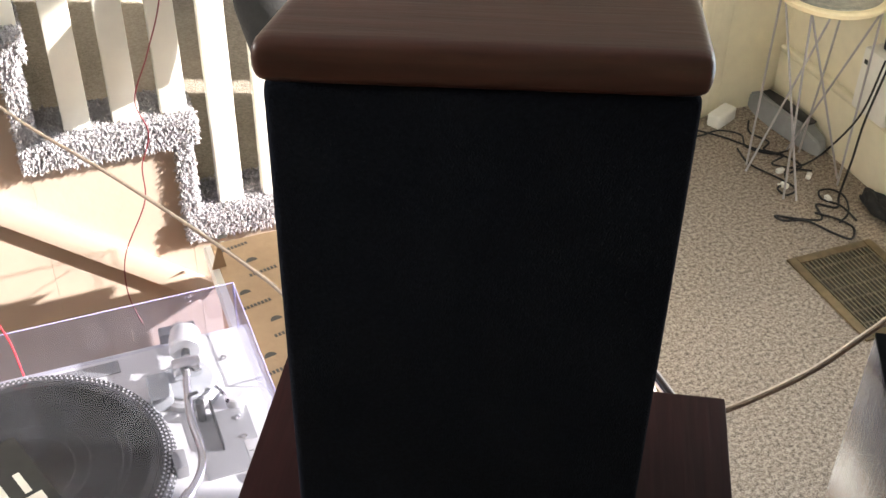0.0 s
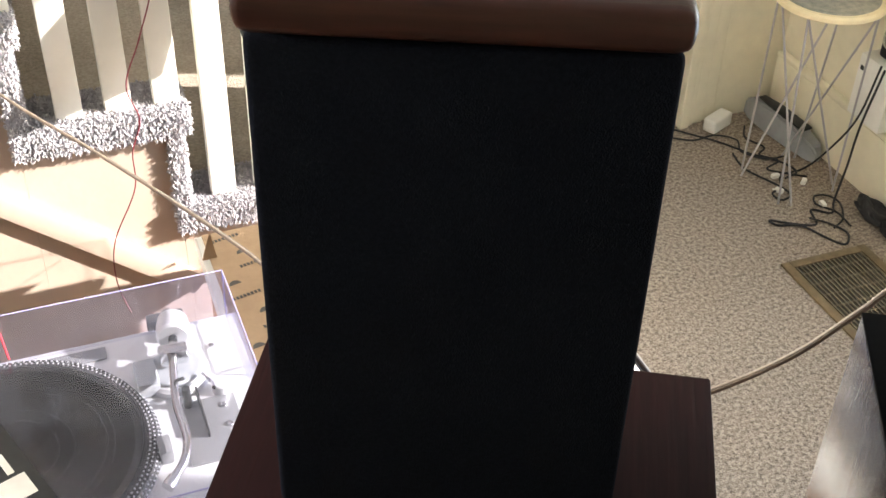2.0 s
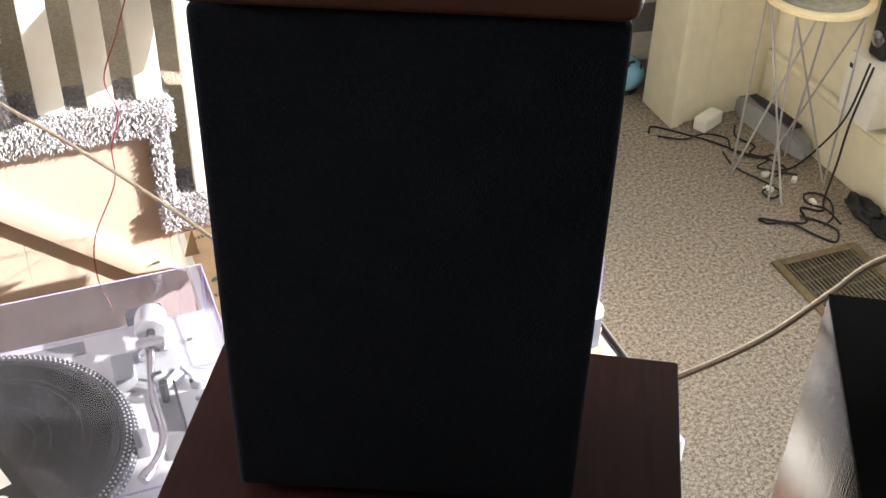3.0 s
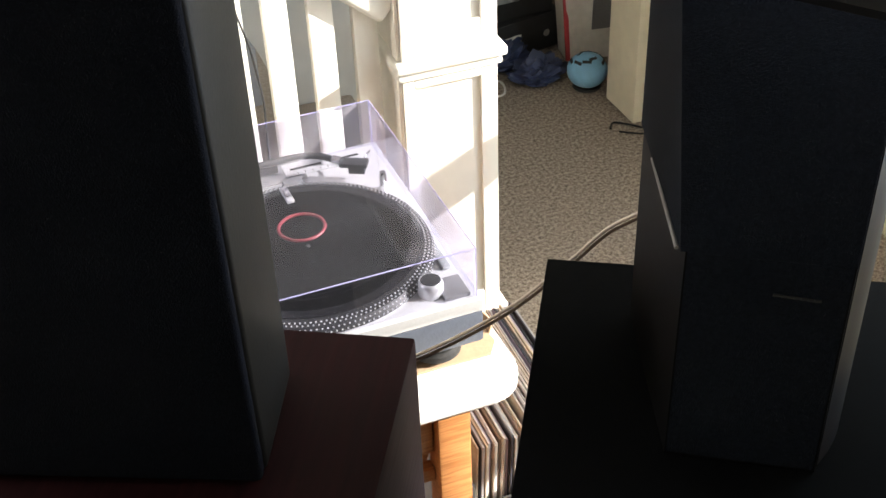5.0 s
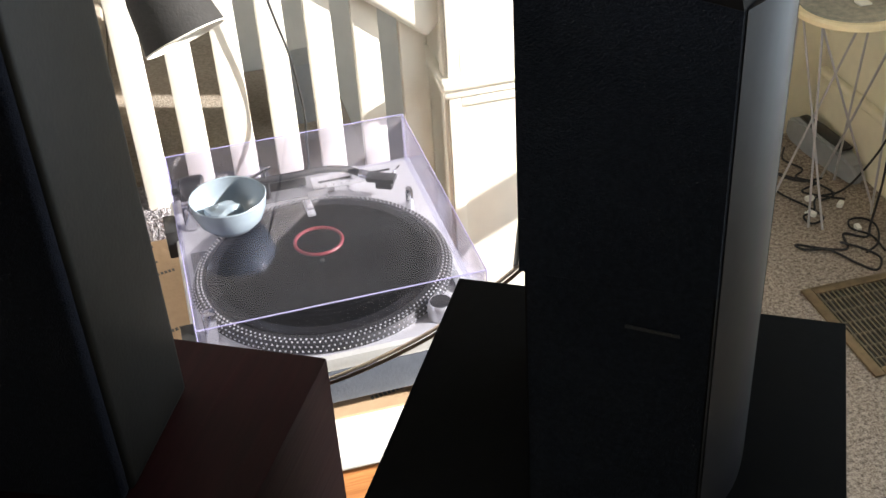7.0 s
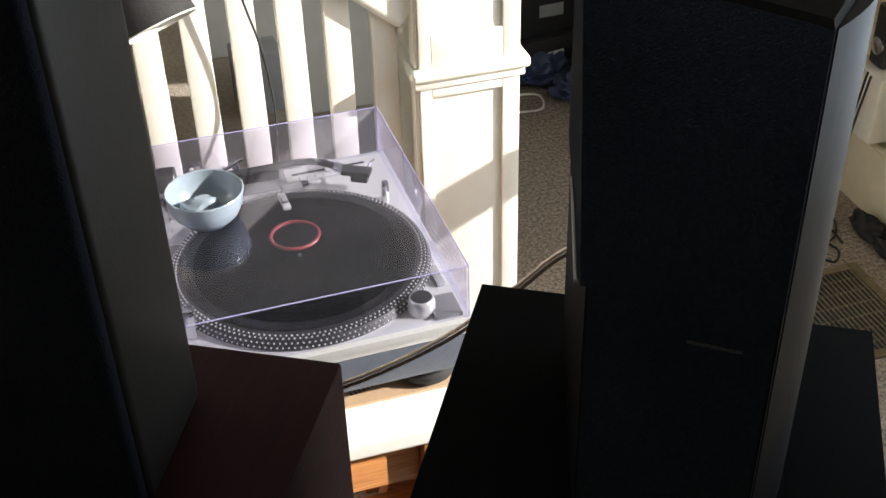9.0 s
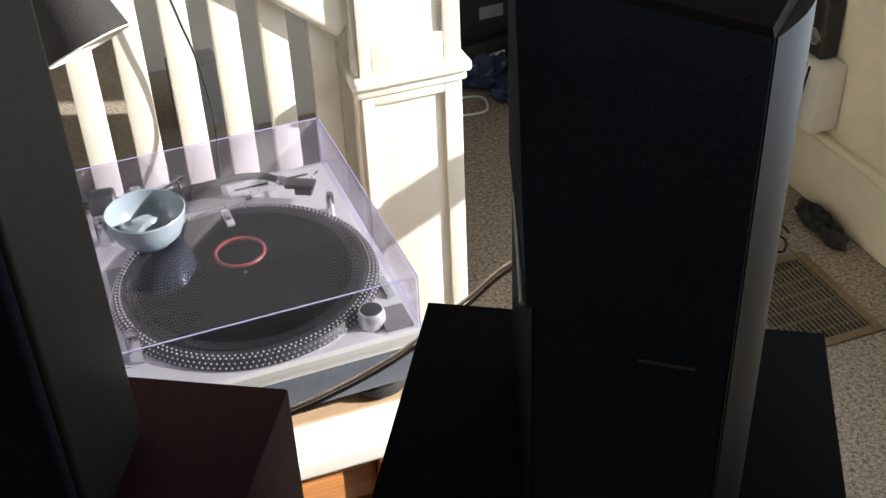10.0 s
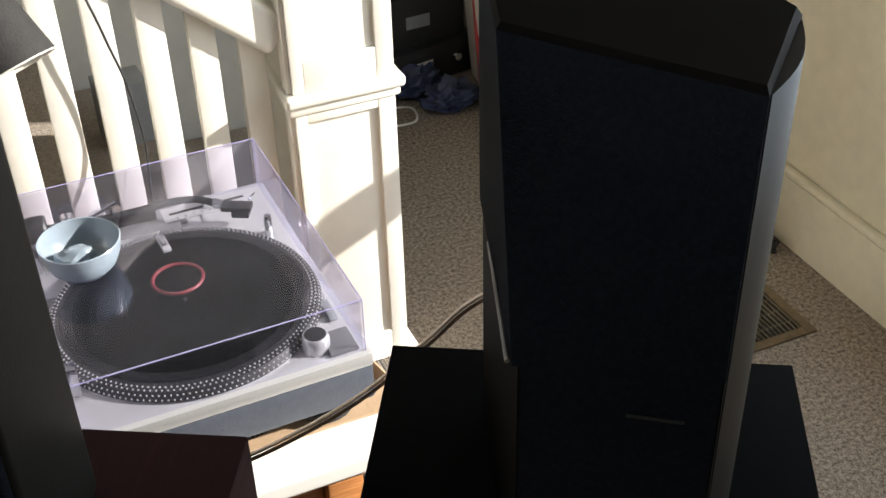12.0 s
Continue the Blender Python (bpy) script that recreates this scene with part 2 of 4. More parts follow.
def thing(name, label, category, at=(0, 0, 0), turn=0.0, group="", kind=""):
    ob = new(name)
    ob.matrix_basis = pose(*at, 0, 0, turn)
    return tagged(ob, label, category, group, kind)


def part(name, bm, mat, parent, label="", at=None):
    ob = new(name, mesh_of(name, bm, mat))
    ob.parent = parent
    if at is not None:
        ob.matrix_basis = at
    return tagged(ob, label)


def solid(name, bm, mat, label, category, kind="", at=None, group=""):
    ob = new(name, mesh_of(name, bm, mat))
    if at is not None:
        ob.matrix_basis = at
    return tagged(ob, label, category, group, kind)


# ---- setting ----
XW = 1.808           # face of the window wall


def setting():
    solid("floor", box((-2.6, -2.0, -0.1), (2.0, 4.9, 0.0)), CARPET, "beige flecked loop-pile carpet over the whole floor", "floor", "structure")
    solid("ceiling", box((-2.7, -2.1, 2.6), (2.1, 5.0, 2.7)), CEIL, "plain white painted ceiling", "ceiling", "structure")
    X, W = XW, 0.16
    y0, y1, z0, z1 = 0.25, 1.755, 0.50, 2.05
    wall = thing("wall_east", "cream painted wall with a tall window opening", "wall", kind="structure")
    for lo, hi in (((X, -2.0, 0), (X + W, y0, 2.6)), ((X, y1, 0), (X + W, 4.9, 2.6)), ((X, y0, 0), (X + W, y1, z0)), ((X, y0, z1), (X + W, y1, 2.6))):
        part("wall_panel", box(lo, hi), CREAM, wall)
    win = thing("window_1", "white double-hung window with a broad middle rail", "window", kind="structure")
    f = 0.05
    for lo, hi in (((X + 0.02, y0, z0), (X + 0.12, y0 + f, z1)), ((X + 0.02, y1 - f, z0), (X + 0.12, y1, z1)),
                   ((X + 0.02, y0 + f, z1 - f), (X + 0.12, y1 - f, z1)), ((X + 0.02, y0 + f, z0), (X + 0.12, y1 - f, z0 + f)),
                   ((X + 0.03, y0 + f, 1.010), (X + 0.11, y1 - f, 1.085))):
        part("window_frame", box(lo, hi, 0.004), WHITE, win)
    part("window_sill", box((X - 0.004, y0, z0 - 0.03), (X + 0.02, y1, z0), 0.003), WHITE, win)
    solid("baseboard", box((X - 0.022, -1.98, 0.0), (X - 0.001, 2.69, 0.182), 0.004), CREAM, "tall cream painted baseboard with scuffs", "baseboard", "structure")
    solid("baseboard_cap", box((X - 0.026, -1.98, 0.183), (X - 0.001, 2.69, 0.204), 0.008, 3), CREAM, "cream painted moulding along the top of the baseboard", "baseboard", "structure")
    solid("wall_north", box((1.56, 2.70, 0.0), (X - 0.001, 2.82, 2.6)), CREAM, "short cream return wall beside the opening", "wall", "structure")
    cas = thing("door_casing", "cream fluted casing round the wide opening", "trim", kind="structure")
    for a, b, d in ((1.475, 1.505, 0.030), (1.507, 1.525, 0.020), (1.527, 1.560, 0.012), (1.5605, 1.600, 0.006)):
        part("casing_board", box((a, 2.70 - d, 0.0), (b, 2.699 if a > 1.56 else 2.84, 2.1), 0.004), CREAM, cas)
    part("casing_board", box((0.9, 2.66, 2.101), (1.60, 2.84, 2.22), 0.006), CREAM, cas)
    solid("wall_header", box((0.9, 2.70, 2.221), (1.559, 2.82, 2.6)), CREAM, "cream wall over the wide opening", "wall", "structure")
    solid("wall_stairwell", box((-2.6, 2.90, 0.0), (0.9, 3.0, 2.6)), GREYWALL, "plain grey wall behind the stairs", "wall", "structure")
    solid("wall_partition", box((0.9, 2.90, 0.0), (1.0, 4.9, 2.6)), GREYWALL, "plain grey partition wall", "wall", "structure")
    solid("wall_far", box((1.0, 4.8, 0.0), (X, 4.9, 2.6)), GREYWALL, "plain grey far wall of the next room", "wall", "structure")
    solid("wall_south", box((-2.72, -2.12, 0), (X + W, -2.0, 2.6)), CREAM, "plain cream wall behind the camera", "wall", "structure")
    # the opening in the west wall and its window are added, out of view
    ws = thing("wall_west", "plain cream wall with an added opening for the fill lamp, unseen", "wall", kind="structure")
    for lo, hi in (((-2.72, -2.0, 0), (-2.6, 1.55, 2.6)), ((-2.72, 2.65, 0), (-2.6, 4.9, 2.6)), ((-2.72, 1.55, 0), (-2.6, 2.65, 1.65)), ((-2.72, 1.55, 2.4), (-2.6, 2.65, 2.6))):
        part("wall_panel", box(lo, hi), CREAM, ws)
    w2 = thing("added_window", "white frame round the added west opening, unseen", "window", kind="structure")
    for lo, hi in (((-2.70, 1.55, 1.65), (-2.63, 1.60, 2.4)), ((-2.70, 2.60, 1.65), (-2.63, 2.65, 2.4)), ((-2.70, 1.60, 1.65), (-2.63, 2.60, 1.70)), ((-2.70, 1.60, 2.35), (-2.63, 2.60, 2.4))):
        part("window_frame", box(lo, hi, 0.004), WHITE, w2)


# ---- stairs ----
RISE, RUN, FACE, NOSE1, TOP1 = 0.205, 0.250, 1.930, 0.684, 0.170


def tufts(name, boxes, n, parent, size=0.011):
    """Shag pile: many small bent blades on the outside of boxes given as (lo, hi, share)."""
    rng = np.random.default_rng(5)
    verts, faces = [], []
    for lo, hi, share in boxes:
        lo, hi = np.array(lo), np.array(hi)
        d = hi - lo
        area = np.array([d[1] * d[2], d[0] * d[2], d[0] * d[1]])
        for _ in range(int(n * share)):
            ax = rng.choice(3, p=area / area.sum())
            p = lo + rng.random(3) * d
            top = rng.random() < (0.92 if ax != 0 else 0.7)
            nrm = np.zeros(3)
            if ax == 2:
                nrm[2] = 1 if top else -1
            elif ax == 1:
                nrm[1] = -1
            else:
                nrm[0] = 1 if top else -1
            p[ax] = hi[ax] if nrm[ax] > 0 else lo[ax]
            lean = nrm + rng.normal(0, 0.55, 3)
            lean /= np.linalg.norm(lean)
            side = np.cross(lean, rng.normal(0, 1, 3))
            side /= np.linalg.norm(side) + 1e-9
            L, w = size * (0.6 + rng.random()), 0.0015
            q = p + lean * L * 0.6 + rng.normal(0, 0.0015, 3)
            r = q + lean * L * 0.5 + np.array([0, 0, -0.003])
            i = len(verts)
            third = np.cross(lean, side)
            verts += [p - side * w, p + side * w, p + third * w, q - side * w, q + side * w, q + third * w, r]
            faces += [(i, i + 1, i + 4, i + 3), (i + 1, i + 2, i + 5, i + 4), (i + 2, i, i + 3, i + 5), (i + 3, i + 4, i + 6), (i + 4, i + 5, i + 6), (i + 5, i + 3, i + 6)]
    me = bpy.data.meshes.new(name)
    me.from_pydata([tuple(v) for v in verts], [], faces)
    me.materials.append(SHAG)
    ob = new(name, me)
    ob.parent = parent
    return tagged(ob, "long grey shag pile", kind="stuff")


def stairs():
    st = thing("staircase", "boxed staircase with grey shag treads and a peach side wall", "staircase", kind="structure")
    pile = []
    for k in range(1, 9):
        xr, zt = NOSE1 - (k - 1) * RUN, TOP1 + (k - 1) * RISE
        xl = -2.59 if k == 8 else xr - RUN
        part("step", box((xl, FACE + 0.01, 0.0), (xr - 0.01, 2.89, zt - 0.022)), STAIRPET, st)
        part("side_wall", box((xl - 0.012, FACE, 0.0), (xr - 0.0125, FACE + 0.0095, zt - 0.022)), TAN, st)
        lo, hi = (xr - RUN - 0.02, FACE - 0.018, zt - 0.048), (xr + 0.018, FACE + 0.10, zt)
        part("tread_carpet", box(lo, hi, 0.014, 3), SHAG, st)
        part("tread_carpet", box((xr - RUN - 0.01, FACE + 0.101, zt - 0.03), (xr + 0.016, 2.89, zt - 0.002), 0.012), STAIRPET, st)
        lo2, hi2 = (xr - 0.022, FACE - 0.010, zt - RISE), (xr + 0.006, FACE + 0.10, zt - 0.049)
        part("riser_carpet", box(lo2, hi2, 0.008), SHAG, st)
        if 3 <= k <= 6:
            pile += [(lo, hi, 0.19), (lo2, hi2, 0.06)]
    tufts("shag_pile", pile, 52000, st, 0.0048)
    # proud band of the stringer, parallel with the stairs
    part("stringer_band", box((0, -0.014, -0.045), (1.62, 0.0, 0.0), 0.003), TAN, st,
         at=Matrix.Translation((-1.30, FACE - 0.0005, 0.600 + 1.03 * RISE / RUN)) @ Matrix.Rotation(math.atan2(RISE, RUN), 4, "Y"))
    rail = thing("stair_railing", "white painted railing with flat balusters and a box newel post", "railing")
    ang = math.atan2(RISE, RUN)
    for i in range(15):
        x = 0.489 - i * 0.0808
        k = max(1, math.floor((NOSE1 + 0.018 - x) / RUN) + 1)
        zb = TOP1 + (k - 1) * RISE
        zt = 0.86 + (0.52 - x) * RISE / RUN
        part("baluster", box((x - 0.0225, 1.940, zb - 0.01), (x + 0.0225, 1.962, zt + 0.02), 0.003), WHITE, rail)
    part("handrail", box((-2.2, -0.035, -0.02), (-0.005, 0.035, 0.055), 0.014, 3), WHITE, rail,
         at=Matrix.Translation((0.53, 1.952, 0.850)) @ Matrix.Rotation(ang, 4, "Y"))
    x0, x1, ya, yb = 0.540, 0.729, 1.905, 2.08
    nw = part("newel_post", box((x0, ya, 0.0), (x1, yb, 1.30), 0.004), WHITE, rail)
    part("plinth", box((x0 - 0.028, ya - 0.028, 0.0), (x1 + 0.028, yb + 0.028, 0.130), 0.016, 3), WHITE, nw)
    part("ledge", box((x0 - 0.017, ya - 0.020, 0.744), (x1 + 0.017, yb + 0.020, 0.766), 0.008, 3), WHITE, nw)
    part("ledge", box((x0 - 0.010, ya - 0.012, 0.726), (x1 + 0.010, yb + 0.012, 0.7435), 0.006), WHITE, nw)
    part("post_cap", box((x0 - 0.035, ya - 0.035, 1.301), (x1 + 0.035, yb + 0.035, 1.335), 0.010), WHITE, nw)
    for za, zb in ((0.131, 0.725), (0.767, 1.30)):
        for a, b, c, d in ((x0, x0 + 0.022, za, zb), (x1 - 0.033, x1, za, zb), (x0 + 0.0225, x1 - 0.0335, zb - 0.018, zb), (x0 + 0.0225, x1 - 0.0335, za, za + 0.06)):
            part("stile", box((a, ya - 0.0072, c + 0.0005), (b, ya - 0.0003, d - 0.0005), 0.0015), WHITE, nw)
        for a, b in ((ya + 0.0005, ya + 0.03), (yb - 0.03, yb)):
            part("stile", box((x0 - 0.0075, a, za + 0.0005), (x0 - 0.0003, b, zb - 0.0005), 0.002), WHITE, nw)


# ---- record players ----
def turntable(label, at, turn, armturn, shell, w, cx, R, pivot):
    """Front faces -y, tonearm on the right. Origin: middle of the base, on the table."""
    t = thing("turntable", label, "turntable", at, turn, group="turntables on the table")
    d = 0.384
    part("base", box((-w / 2, -d / 2, 0.040), (w / 2, d / 2, 0.094), 0.006), GREYTRIM, t)
    part("top_plate", box((-w / 2 - 0.001, -d / 2 - 0.001, 0.0945), (w / 2 + 0.001, d / 2 + 0.001, 0.116), 0.006), SILVER, t)
    for sx in (-1, 1):
        for sy in (-1, 1):
            part("foot", lathe([(0.034, 0.0), (0.038, 0.004), (0.038, 0.014), (0.034, 0.018), (0.036, 0.022), (0.036, 0.030), (0.028, 0.0395)], 28, at=(sx * (w / 2 - 0.055), sy * (d / 2 - 0.055), 0)), RUBBER, t, "black ribbed rubber foot")
    cy, z = 0.0, 0.116
    pl = part("platter", lathe([(R - 0.004, z + 0.001), (R, z + 0.003), (R - 0.006, z + 0.014), (R - 0.020, z + 0.016), (0.02, z + 0.016)], 96, at=(cx, cy, 0)), CHROME, t)
    part("strobe_band", lathe([(R + 0.0006, z + 0.003), (R - 0.0052, z + 0.0142), (R - 0.0175, z + 0.0164)], 96, at=(cx, cy, 0)), BLACK, pl)
    bm = bmesh.new()
    for row, (r, zz, n) in enumerate(((R - 0.0006, z + 0.0055, 150), (R - 0.0034, z + 0.0108, 150), (R - 0.0080, z + 0.0150, 150), (R - 0.0130, z + 0.0160, 150))):
        for i in range(n):
            a = 2 * math.pi * (i + 0.5 * (row % 2)) / n
            p = Vector((cx + r * math.cos(a), cy + r * math.sin(a), zz))
            bmesh.ops.create_icosphere(bm, subdivisions=1, radius=0.0015, matrix=Matrix.Translation(p))
    tagged(part("strobe_dots", bm, SILVER, pl), kind="stuff")
    rec = part("record", lathe([(R - 0.022, z + 0.0167), (R - 0.0208, z + 0.0180), (R - 0.022, z + 0.0183), (R - 0.025, z + 0.0183), (0.10, z + 0.0183), (0.062, z + 0.0183), (0.004, z + 0.0183)], 96, at=(cx, cy, 0)), VINYLREC, t, "black vinyl record")
    for r in (0.146, 0.121, 0.112, 0.074, 0.056):
        part("groove_band", lathe([(r, z + 0.0184), (r + 0.0006, z + 0.0185), (r + 0.0017, z + 0.0184)], 96, at=(cx, cy, 0)), VINYLREC, rec)
    part("spindle", lathe([(0.0036, z + 0.016), (0.0036, z + 0.0205), (0.0022, z + 0.0215)], 20, at=(cx, cy, 0)), BLACK, t)
    kx, ky = -w / 2 + 0.040, -d / 2 + 0.062
    kn = part("power_knob", lathe([(0.018, z), (0.018, z + 0.016), (0.0165, z + 0.022), (0.0155, z + 0.023)], 36, at=(kx, ky, 0)), SILVER, t)
    part("knob_face", lathe([(0.0142, z + 0.0232), (0.0137, z + 0.0240), (0.004, z + 0.0242)], 36, at=(kx, ky, 0)), BLACK, kn)
    part("start_button", box((-w / 2 + 0.012, -d / 2 + 0.014, z + 0.0005), (-w / 2 + 0.058, -d / 2 + 0.052, z + 0.007), 0.002), METALGREY, t)
    part("speed_button", box((-w / 2 + 0.080, -d / 2 + 0.016, z + 0.0005), (-w / 2 + 0.125, -d / 2 + 0.028, z + 0.006), 0.002), GREYPL, t)
    part("speed_button", box((-w / 2 + 0.130, -d / 2 + 0.016, z + 0.0005), (-w / 2 + 0.160, -d / 2 + 0.028, z + 0.006), 0.002), GREYPL, t)
    part("strobe_housing", box((-w / 2 + 0.085, -d / 2 + 0.05, z + 0.0005), (-w / 2 + 0.098, -d / 2 + 0.065, z + 0.010), 0.003), BLACK, t)
    part("pilot_lamp", lathe([(0.006, z), (0.006, z + 0.026), (0.0045, z + 0.032)], 18, at=(0.085, -d / 2 + 0.035, 0)), CHROME, t)
    sl = part("pitch_plate", box((w / 2 - 0.052, -d / 2 + 0.03, z + 0.0005), (w / 2 - 0.014, -d / 2 + 0.165, z + 0.003), 0.001), SILVER, t)
    part("pitch_slot", box((w / 2 - 0.036, -d / 2 + 0.04, z + 0.0031), (w / 2 - 0.031, -d / 2 + 0.155, z + 0.0038)), BLACK, sl)
    part("pitch_knob", box((w / 2 - 0.044, -d / 2 + 0.090, z + 0.0040), (w / 2 - 0.022, -d / 2 + 0.104, z + 0.015), 0.003), SILVER, sl)
    for i in range(9):
        part("pitch_mark", box((w / 2 - 0.050, -d / 2 + 0.045 + i * 0.0125, z + 0.0031), (w / 2 - 0.045, -d / 2 + 0.0462 + i * 0.0125, z + 0.0035)), BLACK, sl)
    # tonearm
    ax, ay = pivot
    rb, hb = 0.043, 0.012
    arm = part("arm_base", lathe([(rb, z), (rb, z + hb - 0.004), (rb - 0.004, z + hb), (0.030, z + hb + 0.0005), (0.028, z + hb + 0.002), (0.026, z + hb + 0.004)], 44, at=(ax, ay, 0)), SILVER, t)
    part("height_ring", lathe([(0.0335, z + hb + 0.001), (0.0350, z + hb + 0.002), (0.0350, z + hb + 0.005), (0.0335, z + hb + 0.006), (0.0305, z + hb + 0.0065)], 44, at=(ax, ay, 0)), GREYPL, arm)
    zz = z + 0.040
    part("gimbal", box((ax - 0.019, ay - 0.010, z + 0.026), (ax + 0.019, ay + 0.010, zz + 0.011), 0.006), CHROME, t)
    ca, sa = math.cos(radians(armturn)), math.sin(radians(armturn))

    def at_arm(along, side, h):
        return (ax - along * sa + side * ca, ay - along * ca - side * sa, h)
    part("arm_tube", tube([at_arm(-0.02, 0, zz), at_arm(0.05, 0, zz), at_arm(0.10, 0.004, zz), at_arm(0.15, 0.014, zz - 0.002), at_arm(0.185, 0.010, zz - 0.004), at_arm(0.212, -0.006, zz - 0.008)], 0.0056, 12), BLACK if shell else CHROME, t)
    part("arm_collar", tube([at_arm(0.206, -0.002, zz - 0.0075), at_arm(0.218, -0.010, zz - 0.009)], 0.0078, 12, curve=False), CHROME, t)
    if shell:
        hs = part("headshell", box((-0.011, -0.045, -0.004), (0.011, 0.0, 0.004), 0.003), BLACK, t,
                  at=Matrix.Translation(at_arm(0.216, -0.010, zz - 0.010)) @ Matrix.Rotation(radians(-armturn - 22), 4, "Z"))
        part("cartridge", box((-0.008, -0.040, -0.016), (0.008, -0.014, -0.0045), 0.002), BLACK, hs)
        part("finger_lift", tube([(0.011, -0.036, 0), (0.022, -0.038, 0.002), (0.028, -0.044, 0.007)], 0.0015, 6), CHROME, hs)
    wt = part("counterweight", lathe([(0.019, 0), (0.0215, 0.003), (0.0215, 0.024), (0.0200, 0.026), (0.0200, 0.034), (0.017, 0.037)], 32), BLACK if shell else SILVER, t,
              at=Matrix.Translation(at_arm(-0.030, 0, zz)) @ Matrix.Rotation(radians(-armturn), 4, "Z") @ Matrix.Rotation(radians(-90), 4, "X"))
    part("arm_stub", tube([at_arm(-0.018, 0, zz), at_arm(-0.078, 0, zz)], 0.006, 10, curve=False), BLACK, t)
    part("arm_rest", tube([(ax + 0.003, ay - 0.062, z), (ax + 0.003, ay - 0.062, zz - 0.007)], 0.0055, 10, curve=False), BLACK, t)
    part("lift_lever", tube([(ax + 0.030, ay - 0.03, z + 0.022), (ax + 0.036, ay - 0.055, z + 0.028), (ax + 0.036, ay - 0.075, z + 0.036)], 0.0028, 8), CHROME, t)
    part("anti_skate_dial", lathe([(0.013, z), (0.013, z + 0.014), (0.011, z + 0.016)], 28, at=(ax + 0.050, ay - 0.045, 0)), SILVER, t)
    part("arm_plate", box((ax - 0.012, ay - 0.165, z + 0.0005), (ax + 0.062, ay - 0.055, z + 0.0025), 0.001), METALGREY, t)
    part("cue_block", box((ax - 0.046, ay - 0.150, z + 0.0005), (ax - 0.030, ay - 0.118, z + 0.020), 0.003), METALGREY, t)
    part("arm_guard", box((ax + 0.016, ay - 0.125, z + 0.003), (ax + 0.0185, ay - 0.045, z + 0.018), 0.001), BLACK, t)
    part("lift_housing", box((ax - 0.052, ay - 0.030, z + 0.0005), (ax - 0.024, ay + 0.020, z + 0.024), 0.004), GREYPL, t)
    part("arm_clip", tube([(ax - 0.006, ay - 0.062, zz - 0.006), (ax - 0.008, ay - 0.062, zz + 0.008), (ax + 0.003, ay - 0.062, zz + 0.011)], 0.0022, 8), BLACK, t)
    for ux, uy in ((0.046, -0.075), (0.046, -0.110), (0.054, 0.040)):
        part("plate_screw", lathe([(0.0042, z + 0.0026), (0.0040, z + 0.0045), (0.0018, z + 0.0052)], 16, at=(ax + ux, ay + uy, 0)), CHROME, t)
    part("rear_plate", box((-0.02, d / 2 - 0.040, z + 0.0005), (0.070, d / 2 - 0.016, z + 0.0022), 0.001), METALGREY, t)
    part("adaptor_tray", box((w / 2 - 0.16, -d / 2 + 0.23, z + 0.0005), (w / 2 - 0.14, -d / 2 + 0.245, z + 0.004), 0.001), GREYPL, t)
    for x in (-w / 2 + 0.09, w / 2 - 0.09):
        part("hinge_post", prism([(x - 0.010, d / 2 - 0.034), (x + 0.010, d / 2 - 0.034), (x + 0.007, d / 2 - 0.016), (x - 0.007, d / 2 - 0.016)], z + 0.0005, z + 0.046, 0.004), CHROME, t)
        part("hinge", box((x - 0.025, d / 2 - 0.004, z - 0.03), (x + 0.025, d / 2 + 0.014, z + 0.016), 0.003), BLACK, t)
    a, b, h0, h1, th = w / 2 - 0.008, d / 2 - 0.007, z + 0.0005, z + 0.082, 0.003
    lid = part("dust_cover", box((-a, -b, h1 - th), (a, b, h1)), ACRYL, t, "clear acrylic dust cover, closed")
    lid.visible_shadow = False
    for lo, hi in (((-a, -b, h0), (a, -b + th, h1 - th)), ((-a, b - th, h0), (a, b, h1 - th)), ((-a, -b + th, h0), (-a + th, b - th, h1 - th)), ((a - th, -b + th, h0), (a, b - th, h1 - th))):
        part("cover_side", box(lo, hi), ACRYL, lid).visible_shadow = False
    e = 0.0008
    for p, q in (((-a, -b), (a, -b)), ((a, -b), (a, b)), ((a, b), (-a, b)), ((-a, b), (-a, -b))):
        part("cover_edge", tube([(*p, h1), (*q, h1)], e, 6, curve=False), EDGE, lid)
        part("cover_edge", tube([(*p, h0), (*p, h1)], e, 6, curve=False), EDGE, lid)
    return t


